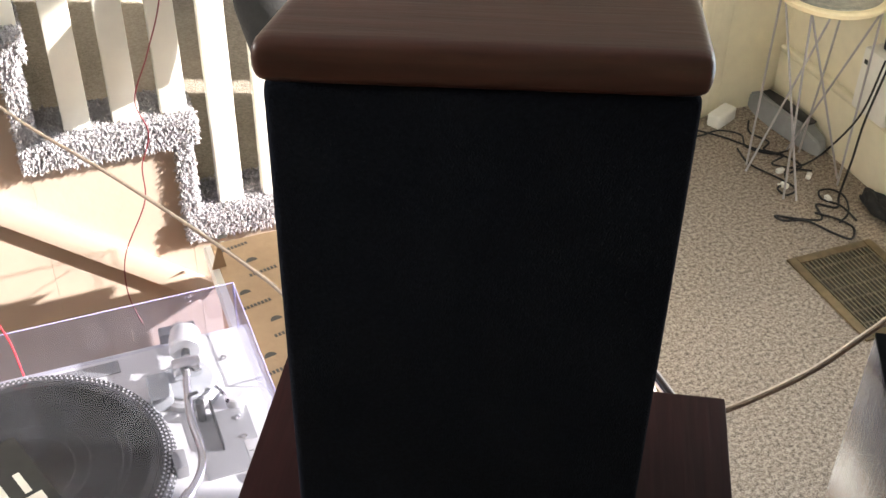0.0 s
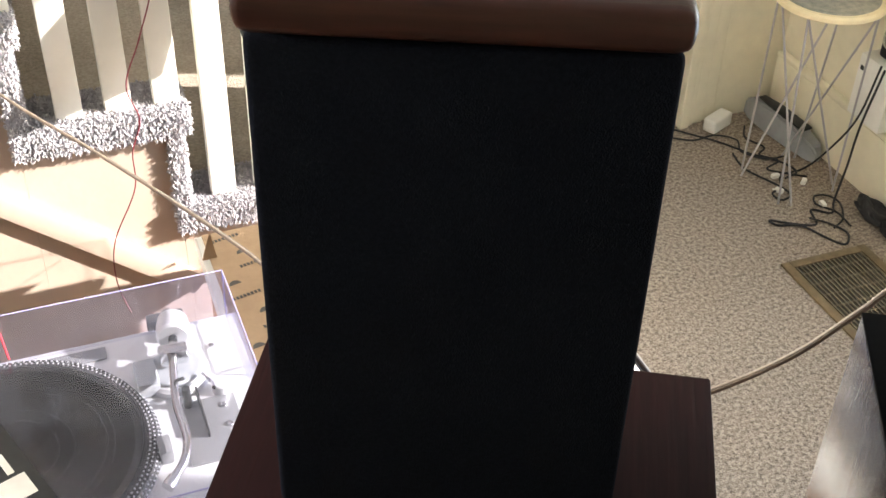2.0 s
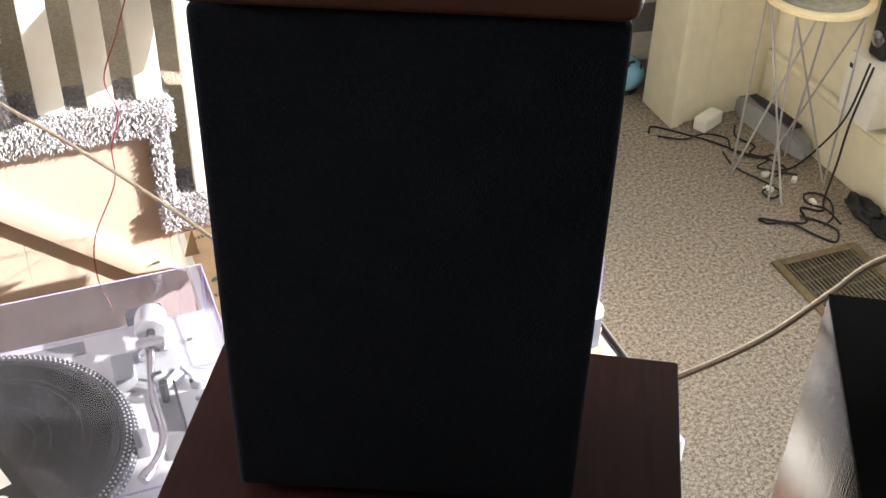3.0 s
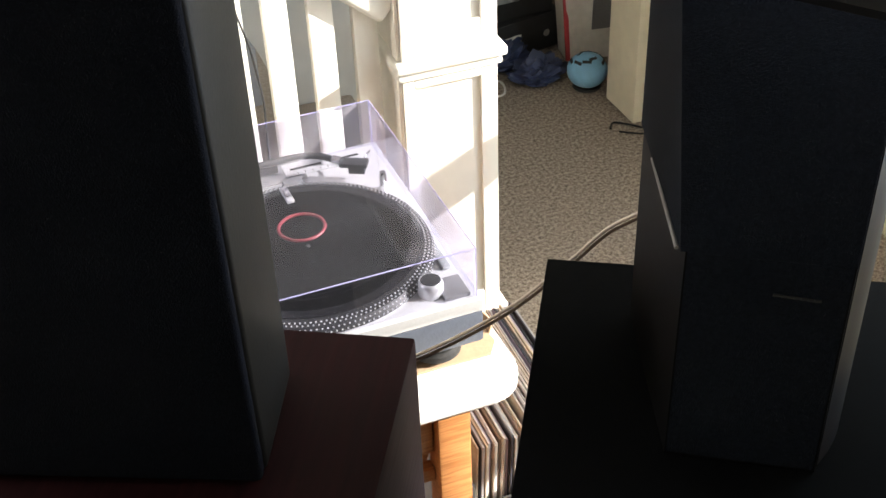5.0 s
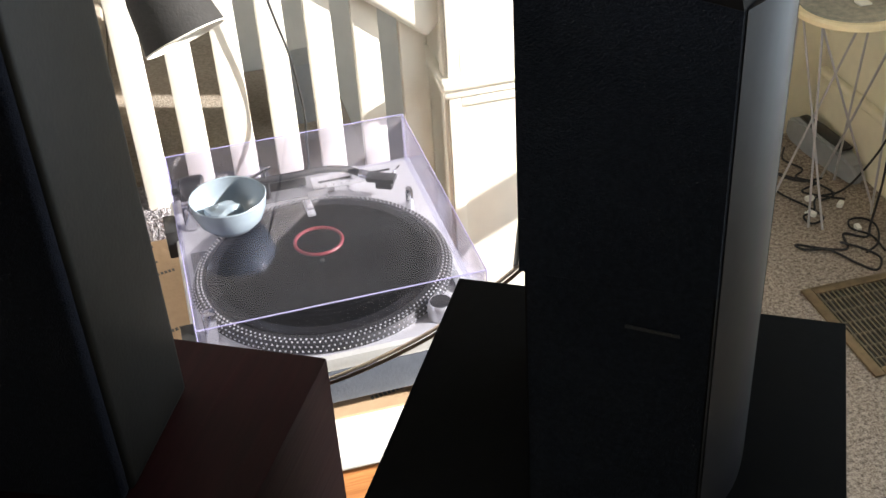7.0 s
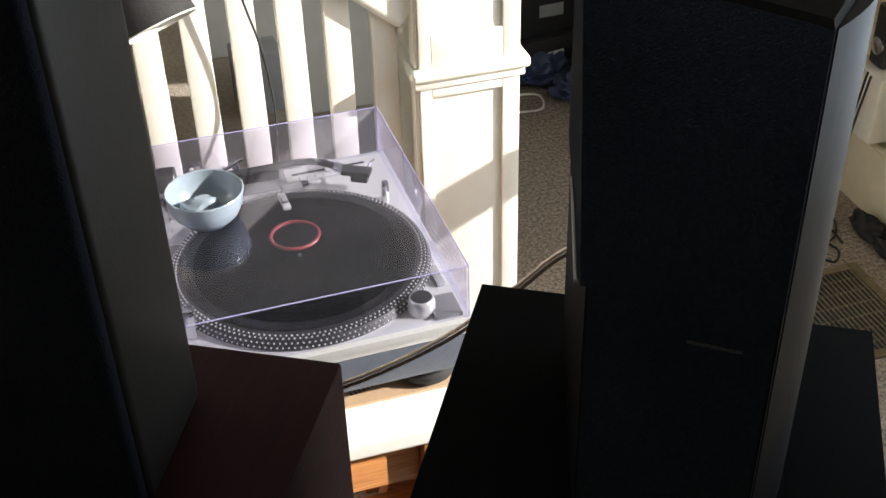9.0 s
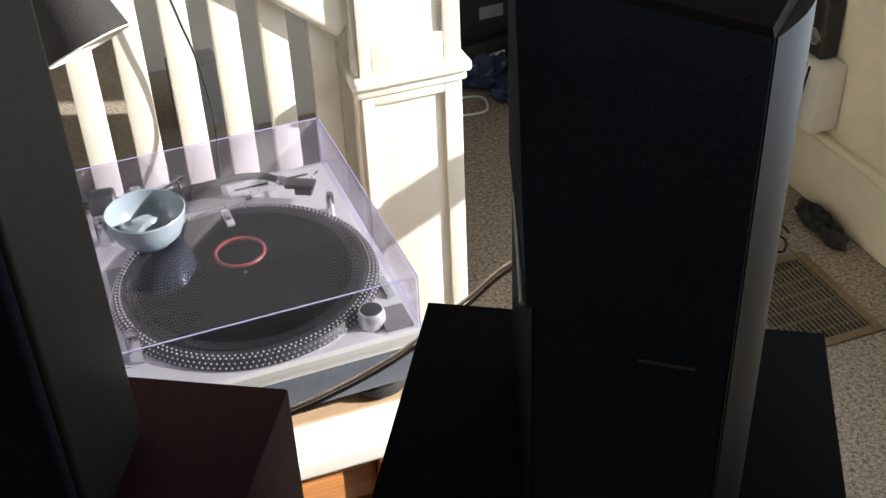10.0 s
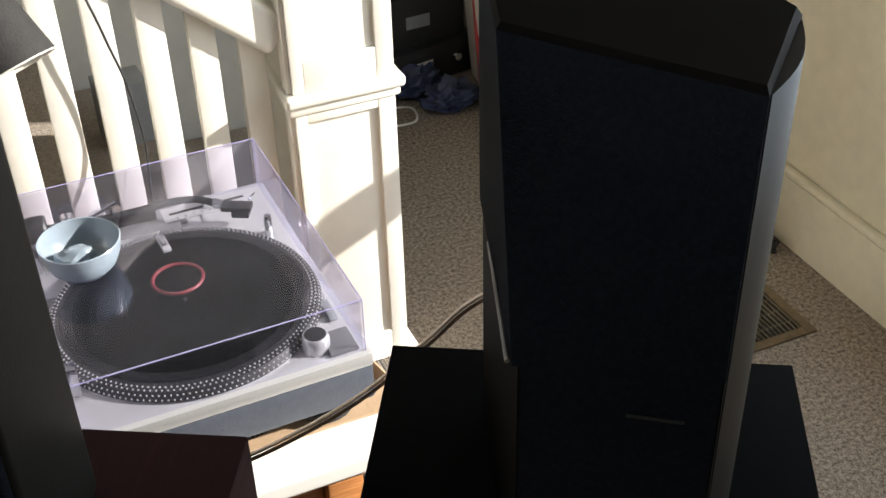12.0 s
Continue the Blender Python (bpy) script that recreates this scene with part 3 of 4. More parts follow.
def table():
    t = thing("record_table", "pine table with a white laminate top", "table")
    poly = [(-0.085, 1.76), (-0.085, 1.42), (-0.66, 1.42), (-0.66, 1.166)]
    for k in range(8):
        a = radians(-90 + 13 * k)
        poly.append((0.418 + 0.05 * math.cos(a), 1.216 + 0.05 * math.sin(a)))
    poly += [(0.466, 1.28), (0.455, 1.38), (0.430, 1.50), (0.410, 1.76)]
    part("tabletop", prism(poly, 0.606, 0.630, 0.004), TABLEWHITE, t)
    part("apron", box((-0.58, 1.20, 0.51), (0.333, 1.222, 0.605), 0.003), PINE, t)
    part("apron", box((-0.05, 1.69, 0.51), (0.333, 1.71, 0.605), 0.003), PINE, t)
    part("apron", box((0.350, 1.231, 0.51), (0.368, 1.658, 0.605), 0.003), PINE, t)
    for x, y in ((-0.60, 1.18), (0.334, 1.18), (-0.60, 1.36), (-0.075, 1.66), (0.334, 1.66)):
        part("leg", box((x, y, 0.0), (x + 0.050, y + 0.050, 0.605), 0.004), PINE, t)
    part("brace", box((-0.02, -0.012, 0.0), (0.02, 0.012, 0.62), 0.003), PINE, t,
         at=Matrix.Translation((0.15, 1.245, 0.02)) @ Matrix.Rotation(radians(20), 4, "Y"))
    part("shelf_board", box((-0.55, 1.235, 0.20), (0.333, 1.355, 0.22), 0.003), PINE, t)
    for i in range(14):
        part("slat", box((-0.50 + i * 0.058, 1.205, 0.20), (-0.47 + i * 0.058, 1.219, 0.45), 0.002), PINE, t)
    part("rail", box((-0.55, 1.20, 0.4505), (0.333, 1.222, 0.475), 0.003), PINE, t)


def cardboard():
    c = thing("cardboard_sheet", "kraft cardboard packing sheet with repeated grey printing, under the turntables", "cardboard")
    part("sheet", prism([(-0.072, 1.755), (-0.072, 1.240), (0.440, 1.238), (0.456, 1.262), (0.452, 1.30), (0.445, 1.40), (0.420, 1.50), (0.40, 1.755)], 0.6305, 0.6345), KRAFT, c)
    part("flap", box((-0.0015, -0.045, 0), (0.0015, 0.045, 0.022)), KRAFT, c, at=Matrix.Translation((0.446, 1.325, 0.633)) @ Matrix.Rotation(radians(12), 4, "Z") @ Matrix.Rotation(radians(15), 4, "Y"))
    part("flap", prism([(-0.012, 0.0), (0.012, 0.0), (0.004, 0.055)], -0.0015, 0.0015), KRAFT, c, at=Matrix.Translation((-0.072, 1.69, 0.633)) @ Matrix.Rotation(radians(90), 4, "X"))
    # rows of printing: unreadable words as bars, each beside a half-moon mark
    for row in range(7):
        for col in range(5):
            x, y = -0.06 + col * 0.105 + (row % 2) * 0.03, 1.258 + row * 0.078
            if x > 0.36 + 0.03 * (row < 2):
                continue
            m = Matrix.Translation((x, y, 0.6348)) @ Matrix.Rotation(radians(12), 4, "Z")
            for k in range(8):
                part("print_bar", box((k * 0.0062, 0.0, 0.0), (k * 0.0062 + 0.0040, 0.0070, 0.0004)), INK, c, at=m)
            arc = [(0.010 * math.cos(a), 0.010 * math.sin(a)) for a in (math.pi * i / 8 for i in range(9))]
            part("print_mark", prism(arc, 0, 0.0004), INK, c, at=m @ Matrix.Translation((0.020, 0.036, 0)))


def twin_cable(name, pts, label, r=0.0014, mat=None):
    t = thing(name, label, "cable")
    for o, m in (((0, 0, r * 1.3), COPPER), ((0.0010, -0.0006, -r * 1.3), DULLWIRE)):
        part("strand", tube(pts, r, 8, offset=o), mat or m, t)
    return t


def cord(name, pts, r, mat, label, category="cable"):
    return solid(name, tube(pts, r, 7), mat, label, category)


# ---- speakers ----
def loft(lo, hi, z0, z1, bev=0.0):
    bm = bmesh.new()
    a = [bm.verts.new((x, y, z0)) for x, y in lo]
    b = [bm.verts.new((x, y, z1)) for x, y in hi]
    n = len(lo)
    bm.faces.new(a[::-1])
    bm.faces.new(b)
    for i in range(n):
        bm.faces.new((a[i], a[(i + 1) % n], b[(i + 1) % n], b[i]))
    if bev:
        bmesh.ops.bevel(bm, geom=list(bm.edges), offset=bev, segments=3, profile=0.6, affect="EDGES")
    return bm


def speaker_one():
    turn = -29.1
    base = thing("floor_speaker", "tall mahogany-veneered floor speaker cabinet", "speaker", (0.153, 0.679, 0), turn)
    part("cabinet", box((-0.347, -0.26, 0.03), (0, 0, 1.203), 0.003), MAHOG, base)
    part("foot_plinth", box((-0.337, -0.25, 0.0), (-0.01, -0.01, 0.0295), 0.003), BLACK, base)
    part("front_grille", box((-0.332, -0.272, 0.10), (-0.015, -0.2605, 1.14), 0.005), GRILLE, base)
    s = thing("bookshelf_speaker", "black cloth-fronted speaker with a rounded mahogany top", "speaker", (0.0140, 0.5795, 1.2035), -24.3)
    w, d, h = 0.2224, 0.106, 0.354
    part("cabinet", prism([(-w, 0.010), (0, 0.010), (0, d), (-w + 0.026, d)], 0.0, h - 0.002, 0.006, 3), VINYL, s)
    part("grille", box((-w + 0.0005, -0.003, 0.004), (-0.0005, 0.0095, h - 0.003), 0.005, 3), CLOTH, s)
    part("top_cap", prism([(-w - 0.0055, -0.008), (0.0030, -0.008), (0.0030, d + 0.004), (-w + 0.022, d + 0.004)], h - 0.0015, h + 0.024, 0.0105, 5), CAPWOOD, s, "rounded mahogany top cap")


def speaker_two():
    turn = -30.0
    base = thing("floor_speaker", "tall black-brown veneered floor speaker cabinet", "speaker", (0.442, 0.519, 0), turn)
    part("cabinet", box((-0.2345, -0.23, 0.03), (0, 0, 1.2770), 0.003), BLACKWOOD, base)
    part("top_panel", box((-0.2345, -0.23, 1.2773), (0, 0, 1.2800), 0.001), BLACKTOP, base)
    part("foot_plinth", box((-0.23, -0.22, 0.0), (-0.01, -0.01, 0.0295), 0.003), BLACK, base)
    part("front_grille", box((-0.225, -0.242, 0.10), (-0.013, -0.2305, 1.22), 0.005), GRILLE, base)
    s = thing("satellite_speaker", "small black tower speaker with a grey side strip", "speaker", (0, 0, 1.2803))
    fl0, fl1, fr, r1, br, bl = (0.2200, 0.4440), (0.2325, 0.485), (0.2908, 0.3982), (0.3405, 0.4450), (0.340, 0.540), (0.262, 0.562)
    low = [(0.2222, 0.4430), fr, r1, (0.338, 0.539), (0.2625, 0.5595)]
    part("lower_body", loft(low, low, 0.0, 0.1418, 0.0), BLACKSIDE, s)
    v = (Vector(fr) - Vector(fl0)).normalized()
    g = Vector((v.y, -v.x)) * 0.0004
    face = [Vector(low[0]) + v * 0.001 + g, Vector(fr) - v * 0.001 + g, Vector(fr) - v * 0.001 - g * 0.5, Vector(low[0]) + v * 0.001 - g * 0.5]
    part("front_cloth", prism([tuple(p) for p in face], 0.002, 0.1419), GRILLE, s)
    # the cloth front leans back towards one end: a ruled surface in many narrow rows
    up = bmesh.new()
    rows = []
    for k in range(17):
        f0 = Vector(fl0).lerp(Vector(fl1), k / 16)
        ring = [f0.lerp(Vector(fr), j / 12) for j in range(12)] + [Vector(q) for q in (fr, r1, br, bl)]
        rows.append([up.verts.new((q.x, q.y, 0.142 + 0.1275 * k / 16)) for q in ring])
    for a, b in zip(rows, rows[1:]):
        for j in range(len(a)):
            up.faces.new((a[j], a[(j + 1) % len(a)], b[(j + 1) % len(a)], b[j]))
    up.faces.new(rows[0][::-1])
    up.faces.new(rows[-1])
    part("upper_body", up, GRILLE, s)
    part("top_panel", loft([fl1, fr, r1, br, bl], [(0.2345, 0.4855), (0.2915, 0.4010), (0.3390, 0.4470), (0.3385, 0.5385), (0.2640, 0.5595)], 0.2697, 0.2725, 0.0), BLACKSIDE, s)
    # grey strip on the bevel; a lighter rod paints the lit edge under the grille
    d = Vector((r1[0] - fr[0], r1[1] - fr[1])).normalized()
    n = Vector((d.y, -d.x))
    a, b = Vector(fr) + d * 0.003, Vector(r1) - d * 0.003
    strip = [tuple(a.lerp(b, k / 8) + n * (0.0006 + 0.0050 * math.sin(math.pi * k / 8))) for k in range(9)]
    strip = [tuple(a)] + strip + [tuple(b)]
    part("side_strip", prism(strip, 0.002, 0.269), STRIP, s)
    part("lit_edge", tube([(bl[0] - 0.012, bl[1] - 0.035, 0.141), (fl0[0] - 0.0006, fl0[1] + 0.003, 0.1425)], 0.0011, 8, curve=False), METALGREY, s, "thin grey rod put in for the light caught on the edge")
    # small badge, drawn as plain slanted bars
    f = (Vector(low[1]) - Vector(low[0])).normalized()
    g = Vector((f.y, -f.x))
    for i in range(7):
        p = Vector(low[0]) + (Vector(low[1]) - Vector(low[0])) * 0.69 + f * (0.0034 * i - 0.0102) + g * 0.0012
        part("badge_bar", box((-0.0016, -0.0004, -0.0006), (0.0016, 0.0004, 0.0007)), BADGE, s,
             at=Matrix.Translation((p.x, p.y, 0.1215 - 0.0002 * i)) @ Matrix.Rotation(math.atan2(f.y, f.x), 4, "Z"))


# ---- lamp, records and small things by the players ----
def lamp():
    t = thing("desk_lamp", "black conical desk lamp with a white inside, clamped to the railing", "lamp")
    mouth = Vector((0.103, 1.800, 0.961))
    back = mouth + Vector((-0.309, 0.453, 0.836)).normalized() * 0.15
    axis = (back - mouth).normalized()
    side = axis.orthogonal().normalized()
    up = axis.cross(side)

    def cone(r0, r1, name, mat, lab="", shift=0.0):
        bm = bmesh.new()
        rings = []
        for c, r in ((mouth + axis * shift, r0), (mouth.lerp(back, 0.55), r0 * 0.62 + r1 * 0.42), (back, r1)):
            rings.append([bm.verts.new(c + r * (side * math.cos(2 * math.pi * i / 40) + up * math.sin(2 * math.pi * i / 40))) for i in range(40)])
        for p, q in zip(rings, rings[1:]):
            for i in range(40):
                bm.faces.new((p[i], p[(i + 1) % 40], q[(i + 1) % 40], q[i]))
        return part(name, bm, mat, t, lab)
    cone(0.068, 0.034, "shade", RUBBER)
    cone(0.0660, 0.0320, "shade_lining", WHITEPL, "white enamel lining", 0.0005)
    rim = [mouth + 0.0672 * (side * math.cos(2 * math.pi * i / 40) + up * math.sin(2 * math.pi * i / 40)) for i in range(41)]
    part("rim", tube(rim, 0.0014, 8, curve=False), WHITEPL, t)
    part("socket", tube([back, back + axis * 0.05], 0.024, 24, curve=False), BLACK, t)
    bulb = bmesh.new()
    bmesh.ops.create_uvsphere(bulb, u_segments=24, v_segments=14, radius=0.026, matrix=Matrix.Translation(mouth + axis * 0.06))
    part("bulb", bulb, WHITEPL, t)
    e = back + axis * 0.05
    part("arm", tube([e, e + Vector((-0.05, 0.02, 0.08)), (-0.04, 1.927, 1.30)], 0.006, 10), BLACK, t)
    part("clamp", box((-0.075, 1.915, 1.27), (-0.005, 1.939, 1.33), 0.004), BLACK, t)


def record_crate():
    c = thing("record_crate", "dark grey fabric crate full of records on the floor", "crate")
    x0, x1, y0, y1, h = 0.402, 0.632, 1.250, 1.590, 0.355
    part("panel", box((x0, y0, 0.0), (x1, y1, 0.012), 0.003), BLACK, c)
    for lo, hi in (((x0, y0, 0.0125), (x0 + 0.012, y1, h)), ((x1 - 0.014, y0, 0.0125), (x1, y1, h + 0.03)), ((x0 + 0.0125, y0, 0.0125), (x1 - 0.0145, y0 + 0.012, h - 0.06)), ((x0 + 0.0125, y1 - 0.012, 0.0125), (x1 - 0.0145, y1, h + 0.05))):
        part("panel", box(lo, hi, 0.004), GREYPL, c)
    rng = random.Random(3)
    shades = [material("record_sleeve_%s" % n, col, 0.7, scale=30, amount=0.15) for n, col in (("white", (0.70, 0.66, 0.60)), ("grey", (0.40, 0.38, 0.38)), ("cream", (0.62, 0.54, 0.42)), ("dark", (0.05, 0.05, 0.06)), ("brown", (0.25, 0.17, 0.12)), ("mauve", (0.42, 0.34, 0.40)))]
    x, n = x0 + 0.015, 0
    while x < x1 - 0.02:
        th = rng.uniform(0.0028, 0.0048)
        k = rng.choices(range(6), (5, 3, 4, 1.2, 1, 1.5))[0]
        if 0.100 < x - x0 < 0.112:
            x += 0.012
        dz, dy = rng.uniform(-0.006, 0.004), rng.uniform(-0.004, 0.006)
        lean = rng.uniform(1.0, 2.2)
        ob = solid("record", box((0, 0, 0), (th, 0.310, 0.310), 0.0008, 1), shades[k], "record in a cardboard sleeve, standing in the crate", "record", group="records in the crate",
                   at=Matrix.Translation((x, y0 + 0.016 + dy + 0.002, 0.105 + dz)) @ Matrix.Rotation(radians(lean), 4, "Y"))
        x += th + rng.uniform(0.0003, 0.0012)
    part("inner_tray", box((x0 + 0.0125, y0 + 0.0125, 0.0125), (x1 - 0.0145, y1 - 0.0125, 0.098)), BLACK, c)
    solid("blue_strap", tube([(0.50, 1.240, 0.300), (0.515, 1.234, 0.322), (0.545, 1.232, 0.332), (0.57, 1.238, 0.315), (0.58, 1.241, 0.285)], 0.011, 12), BLUEPL, "bright blue plastic handle on the record crate", "handle")


BOWL = (0.116, 1.442, 0.8370)


def small_things():
    ring = [(0.231 + 0.034 * math.cos(2 * math.pi * i / 48), 1.455 + 0.034 * math.sin(2 * math.pi * i / 48), 0.7758) for i in range(49)]
    solid("red_ring", tube(ring, 0.0026, 8, curve=False), PAPERRED, "thin red rubber ring lying on the record", "ring")
    clip = thing("record_clip", "small silver metal clip lying on the edge of the record", "clip", (0.2325, 1.546, 0.7730), 3)
    part("plate", box((-0.006, -0.021, 0.0), (0.006, 0.021, 0.005), 0.0015), SILVER, clip)
    part("spring", box((-0.004, -0.012, 0.0052), (0.004, 0.016, 0.009), 0.0015), CHROME, clip)
    bowl = thing("bowl", "pale blue-grey glazed bowl standing on the dust cover", "bowl", BOWL)
    part("body", lathe([(0.026, 0.0005), (0.033, 0.002), (0.044, 0.014), (0.050, 0.030), (0.0525, 0.046), (0.0515, 0.0475), (0.0500, 0.0465), (0.0475, 0.030), (0.041, 0.016), (0.030, 0.007), (0.006, 0.006)], 56), GLAZE, bowl)
    lump = bmesh.new()
    bmesh.ops.create_icosphere(lump, subdivisions=3, radius=1.0)
    for v in lump.verts:
        q = 1 + 0.4 * noise.noise(v.co * 1.9 + Vector((3, 1, 0)))
        v.co = Vector((v.co.x * 0.026 * q - 0.008, v.co.y * 0.020 * q, max(0.0065, 0.020 + v.co.z * 0.016 * q)))
    solid("paper_tissue", lump, GLAZE, "crumpled pale blue tissue lying in the bowl", "tissue", at=Matrix.Translation(BOWL))
    card = thing("plastic_card", "black printed plastic card lying on a dust cover", "card", (-0.403, 1.122, 0.8335), -70)
    part("sheet", box((-0.085, -0.032, 0), (0.085, 0.032, 0.002), 0.0008), BLACK, card)
    part("print", box((0.01, -0.020, 0.0021), (0.045, 0.020, 0.0025)), PAPER, card)
    part("print", box((-0.03, -0.022, 0.0021), (0.004, -0.012, 0.0025)), PAPER, card)
    part("print", box((-0.03, 0.004, 0.0021), (0.004, 0.012, 0.0025)), PAPER, card)
    part("print", lathe([(0.009, 0.0021), (0.009, 0.0025)], 24, at=(0.062, 0.0, 0)), PAPER, card)
    twin_cable("speaker_cable", [(0.06, 0.745, 1.13), (0.11, 0.712, 1.152), (0.16, 0.692, 1.172), (0.225, 0.678, 1.205), (0.275, 0.673, 1.240), (0.312, 0.668, 1.268), (0.36, 0.630, 1.305), (0.345, 0.56, 1.34), (0.315, 0.538, 1.35)], "clear twin-strand copper speaker cable hanging behind the cabinets")
    twin_cable("speaker_cable", [(-0.608, 1.75, 1.351), (-0.448, 1.55, 1.242), (-0.338, 1.40, 1.162), (-0.242, 1.20, 1.172), (-0.184, 1.02, 1.210), (-0.153, 0.90, 1.240), (-0.132, 0.82, 1.256), (-0.082, 0.735, 1.308), (-0.067, 0.705, 1.328)], "clear twin-strand copper speaker cable running to the stairs", 0.0012)
    cord("red_wire", [(-0.093, 1.63, 1.315), (-0.115, 1.60, 1.173), (-0.143, 1.60, 1.087), (-0.169, 1.60, 1.021), (-0.158, 1.60, 0.965), (-0.174, 1.60, 0.914), (-0.179, 1.60, 0.853), (-0.219, 1.60, 0.767), (-0.226, 1.60, 0.695), (-0.214, 1.59, 0.637)], 0.0010, DARKRED, "thin red and black wire hanging in front of the stairs")
    cord("red_wire", [(-0.458, 1.50, 0.930), (-0.423, 1.42, 0.909), (-0.390, 1.345, 0.877), (-0.380, 1.31, 0.836)], 0.0013, REDWIRE, "red wire trailing over the dust cover")
    cord("lamp_lead", [(0.15, 1.90, 1.25), (0.205, 1.905, 1.10), (0.238, 1.905, 0.985), (0.253, 1.905, 0.92), (0.267, 1.905, 0.86), (0.276, 1.905, 0.79), (0.279, 1.90, 0.74), (0.275, 1.89, 0.69), (0.27, 1.87, 0.637)], 0.0022, BLACK, "thin black lamp cord hanging by the balusters")


# ---- things along the window wall ----
def register():
    t = thing("floor_register", "brass-framed floor register with dark metal slats", "register")
    x0, x1, y0, y1, f = 1.388, 1.642, 1.692, 2.015, 0.024
    for lo, hi in (((x0, y0, 0.0005), (x0 + f, y1, 0.007)), ((x1 - f, y0, 0.0005), (x1, y1, 0.007)), ((x0 + f + 0.0005, y0, 0.0005), (x1 - f - 0.0005, y0 + f, 0.007)), ((x0 + f + 0.0005, y1 - f, 0.0005), (x1 - f - 0.0005, y1, 0.007))):
        part("frame", box(lo, hi, 0.002), BRASS, t)
    # black sheet laid on the carpet in place of the dark inside the duct
    part("duct_shade", box((x0 + f, y0 + f, 0.0003), (x1 - f, y1 - f, 0.0012)), RUBBER, t)
    n = 17
    for i in range(n):
        x = x0 + f + 0.006 + i * (x1 - x0 - 2 * f - 0.012) / (n - 1)
        part("slat", box((x - 0.0019, y0 + f + 0.001, 0.0015), (x + 0.0019, y1 - f - 0.001, 0.0062)), DARKMETAL, t)
    for i in range(6):
        y = y0 + f + 0.03 + i * 0.043
        part("cross_bar", box((x0 + f + 0.001, y - 0.0016, 0.0015), (x1 - f - 0.001, y + 0.0016, 0.0054)), DARKMETAL, t)


def wire_stand():
    t = thing("wire_plant_stand", "hourglass wire plant stand with a pale wooden rim", "stand")
    c, r, z = Vector((1.622, 2.337, 0)), 0.135, 0.545
    for i in range(4):
        a = 2 * math.pi * i / 4 + 0.55
        top = c + Vector((r * 0.96 * math.cos(a), r * 0.96 * math.sin(a), z))
        for b in (a + 0.25, a + 2.1):
            foot = c + Vector((0.125 * math.cos(b), 0.125 * math.sin(b), 0.003))
            part("leg", tube([top, foot], 0.0030, 8, curve=False), WIREGREY, t)
    part("rim", lathe([(r + 0.001, z), (r + 0.006, z + 0.004), (r + 0.006, z + 0.014), (r + 0.001, z + 0.018), (r - 0.012, z + 0.018)], 56, at=c), material("pale_bent_wood", (0.70, 0.58, 0.36), 0.5, scale=30, amount=0.08), t)
    part("woven_top", lathe([(r - 0.012, z + 0.017), (r - 0.013, z + 0.021), (0.01, z + 0.022)], 56, at=c), material("woven_cover", (0.36, 0.33, 0.26), 0.9, scale=60, second=(0.14, 0.15, 0.14), bump=0.8, bscale=120), t)
    solid("white_tag", box((1.617, 2.292, 0.5675), (1.647, 2.322, 0.572), 0.001), WHITEPL, "small white square box on the wire stand", "box")


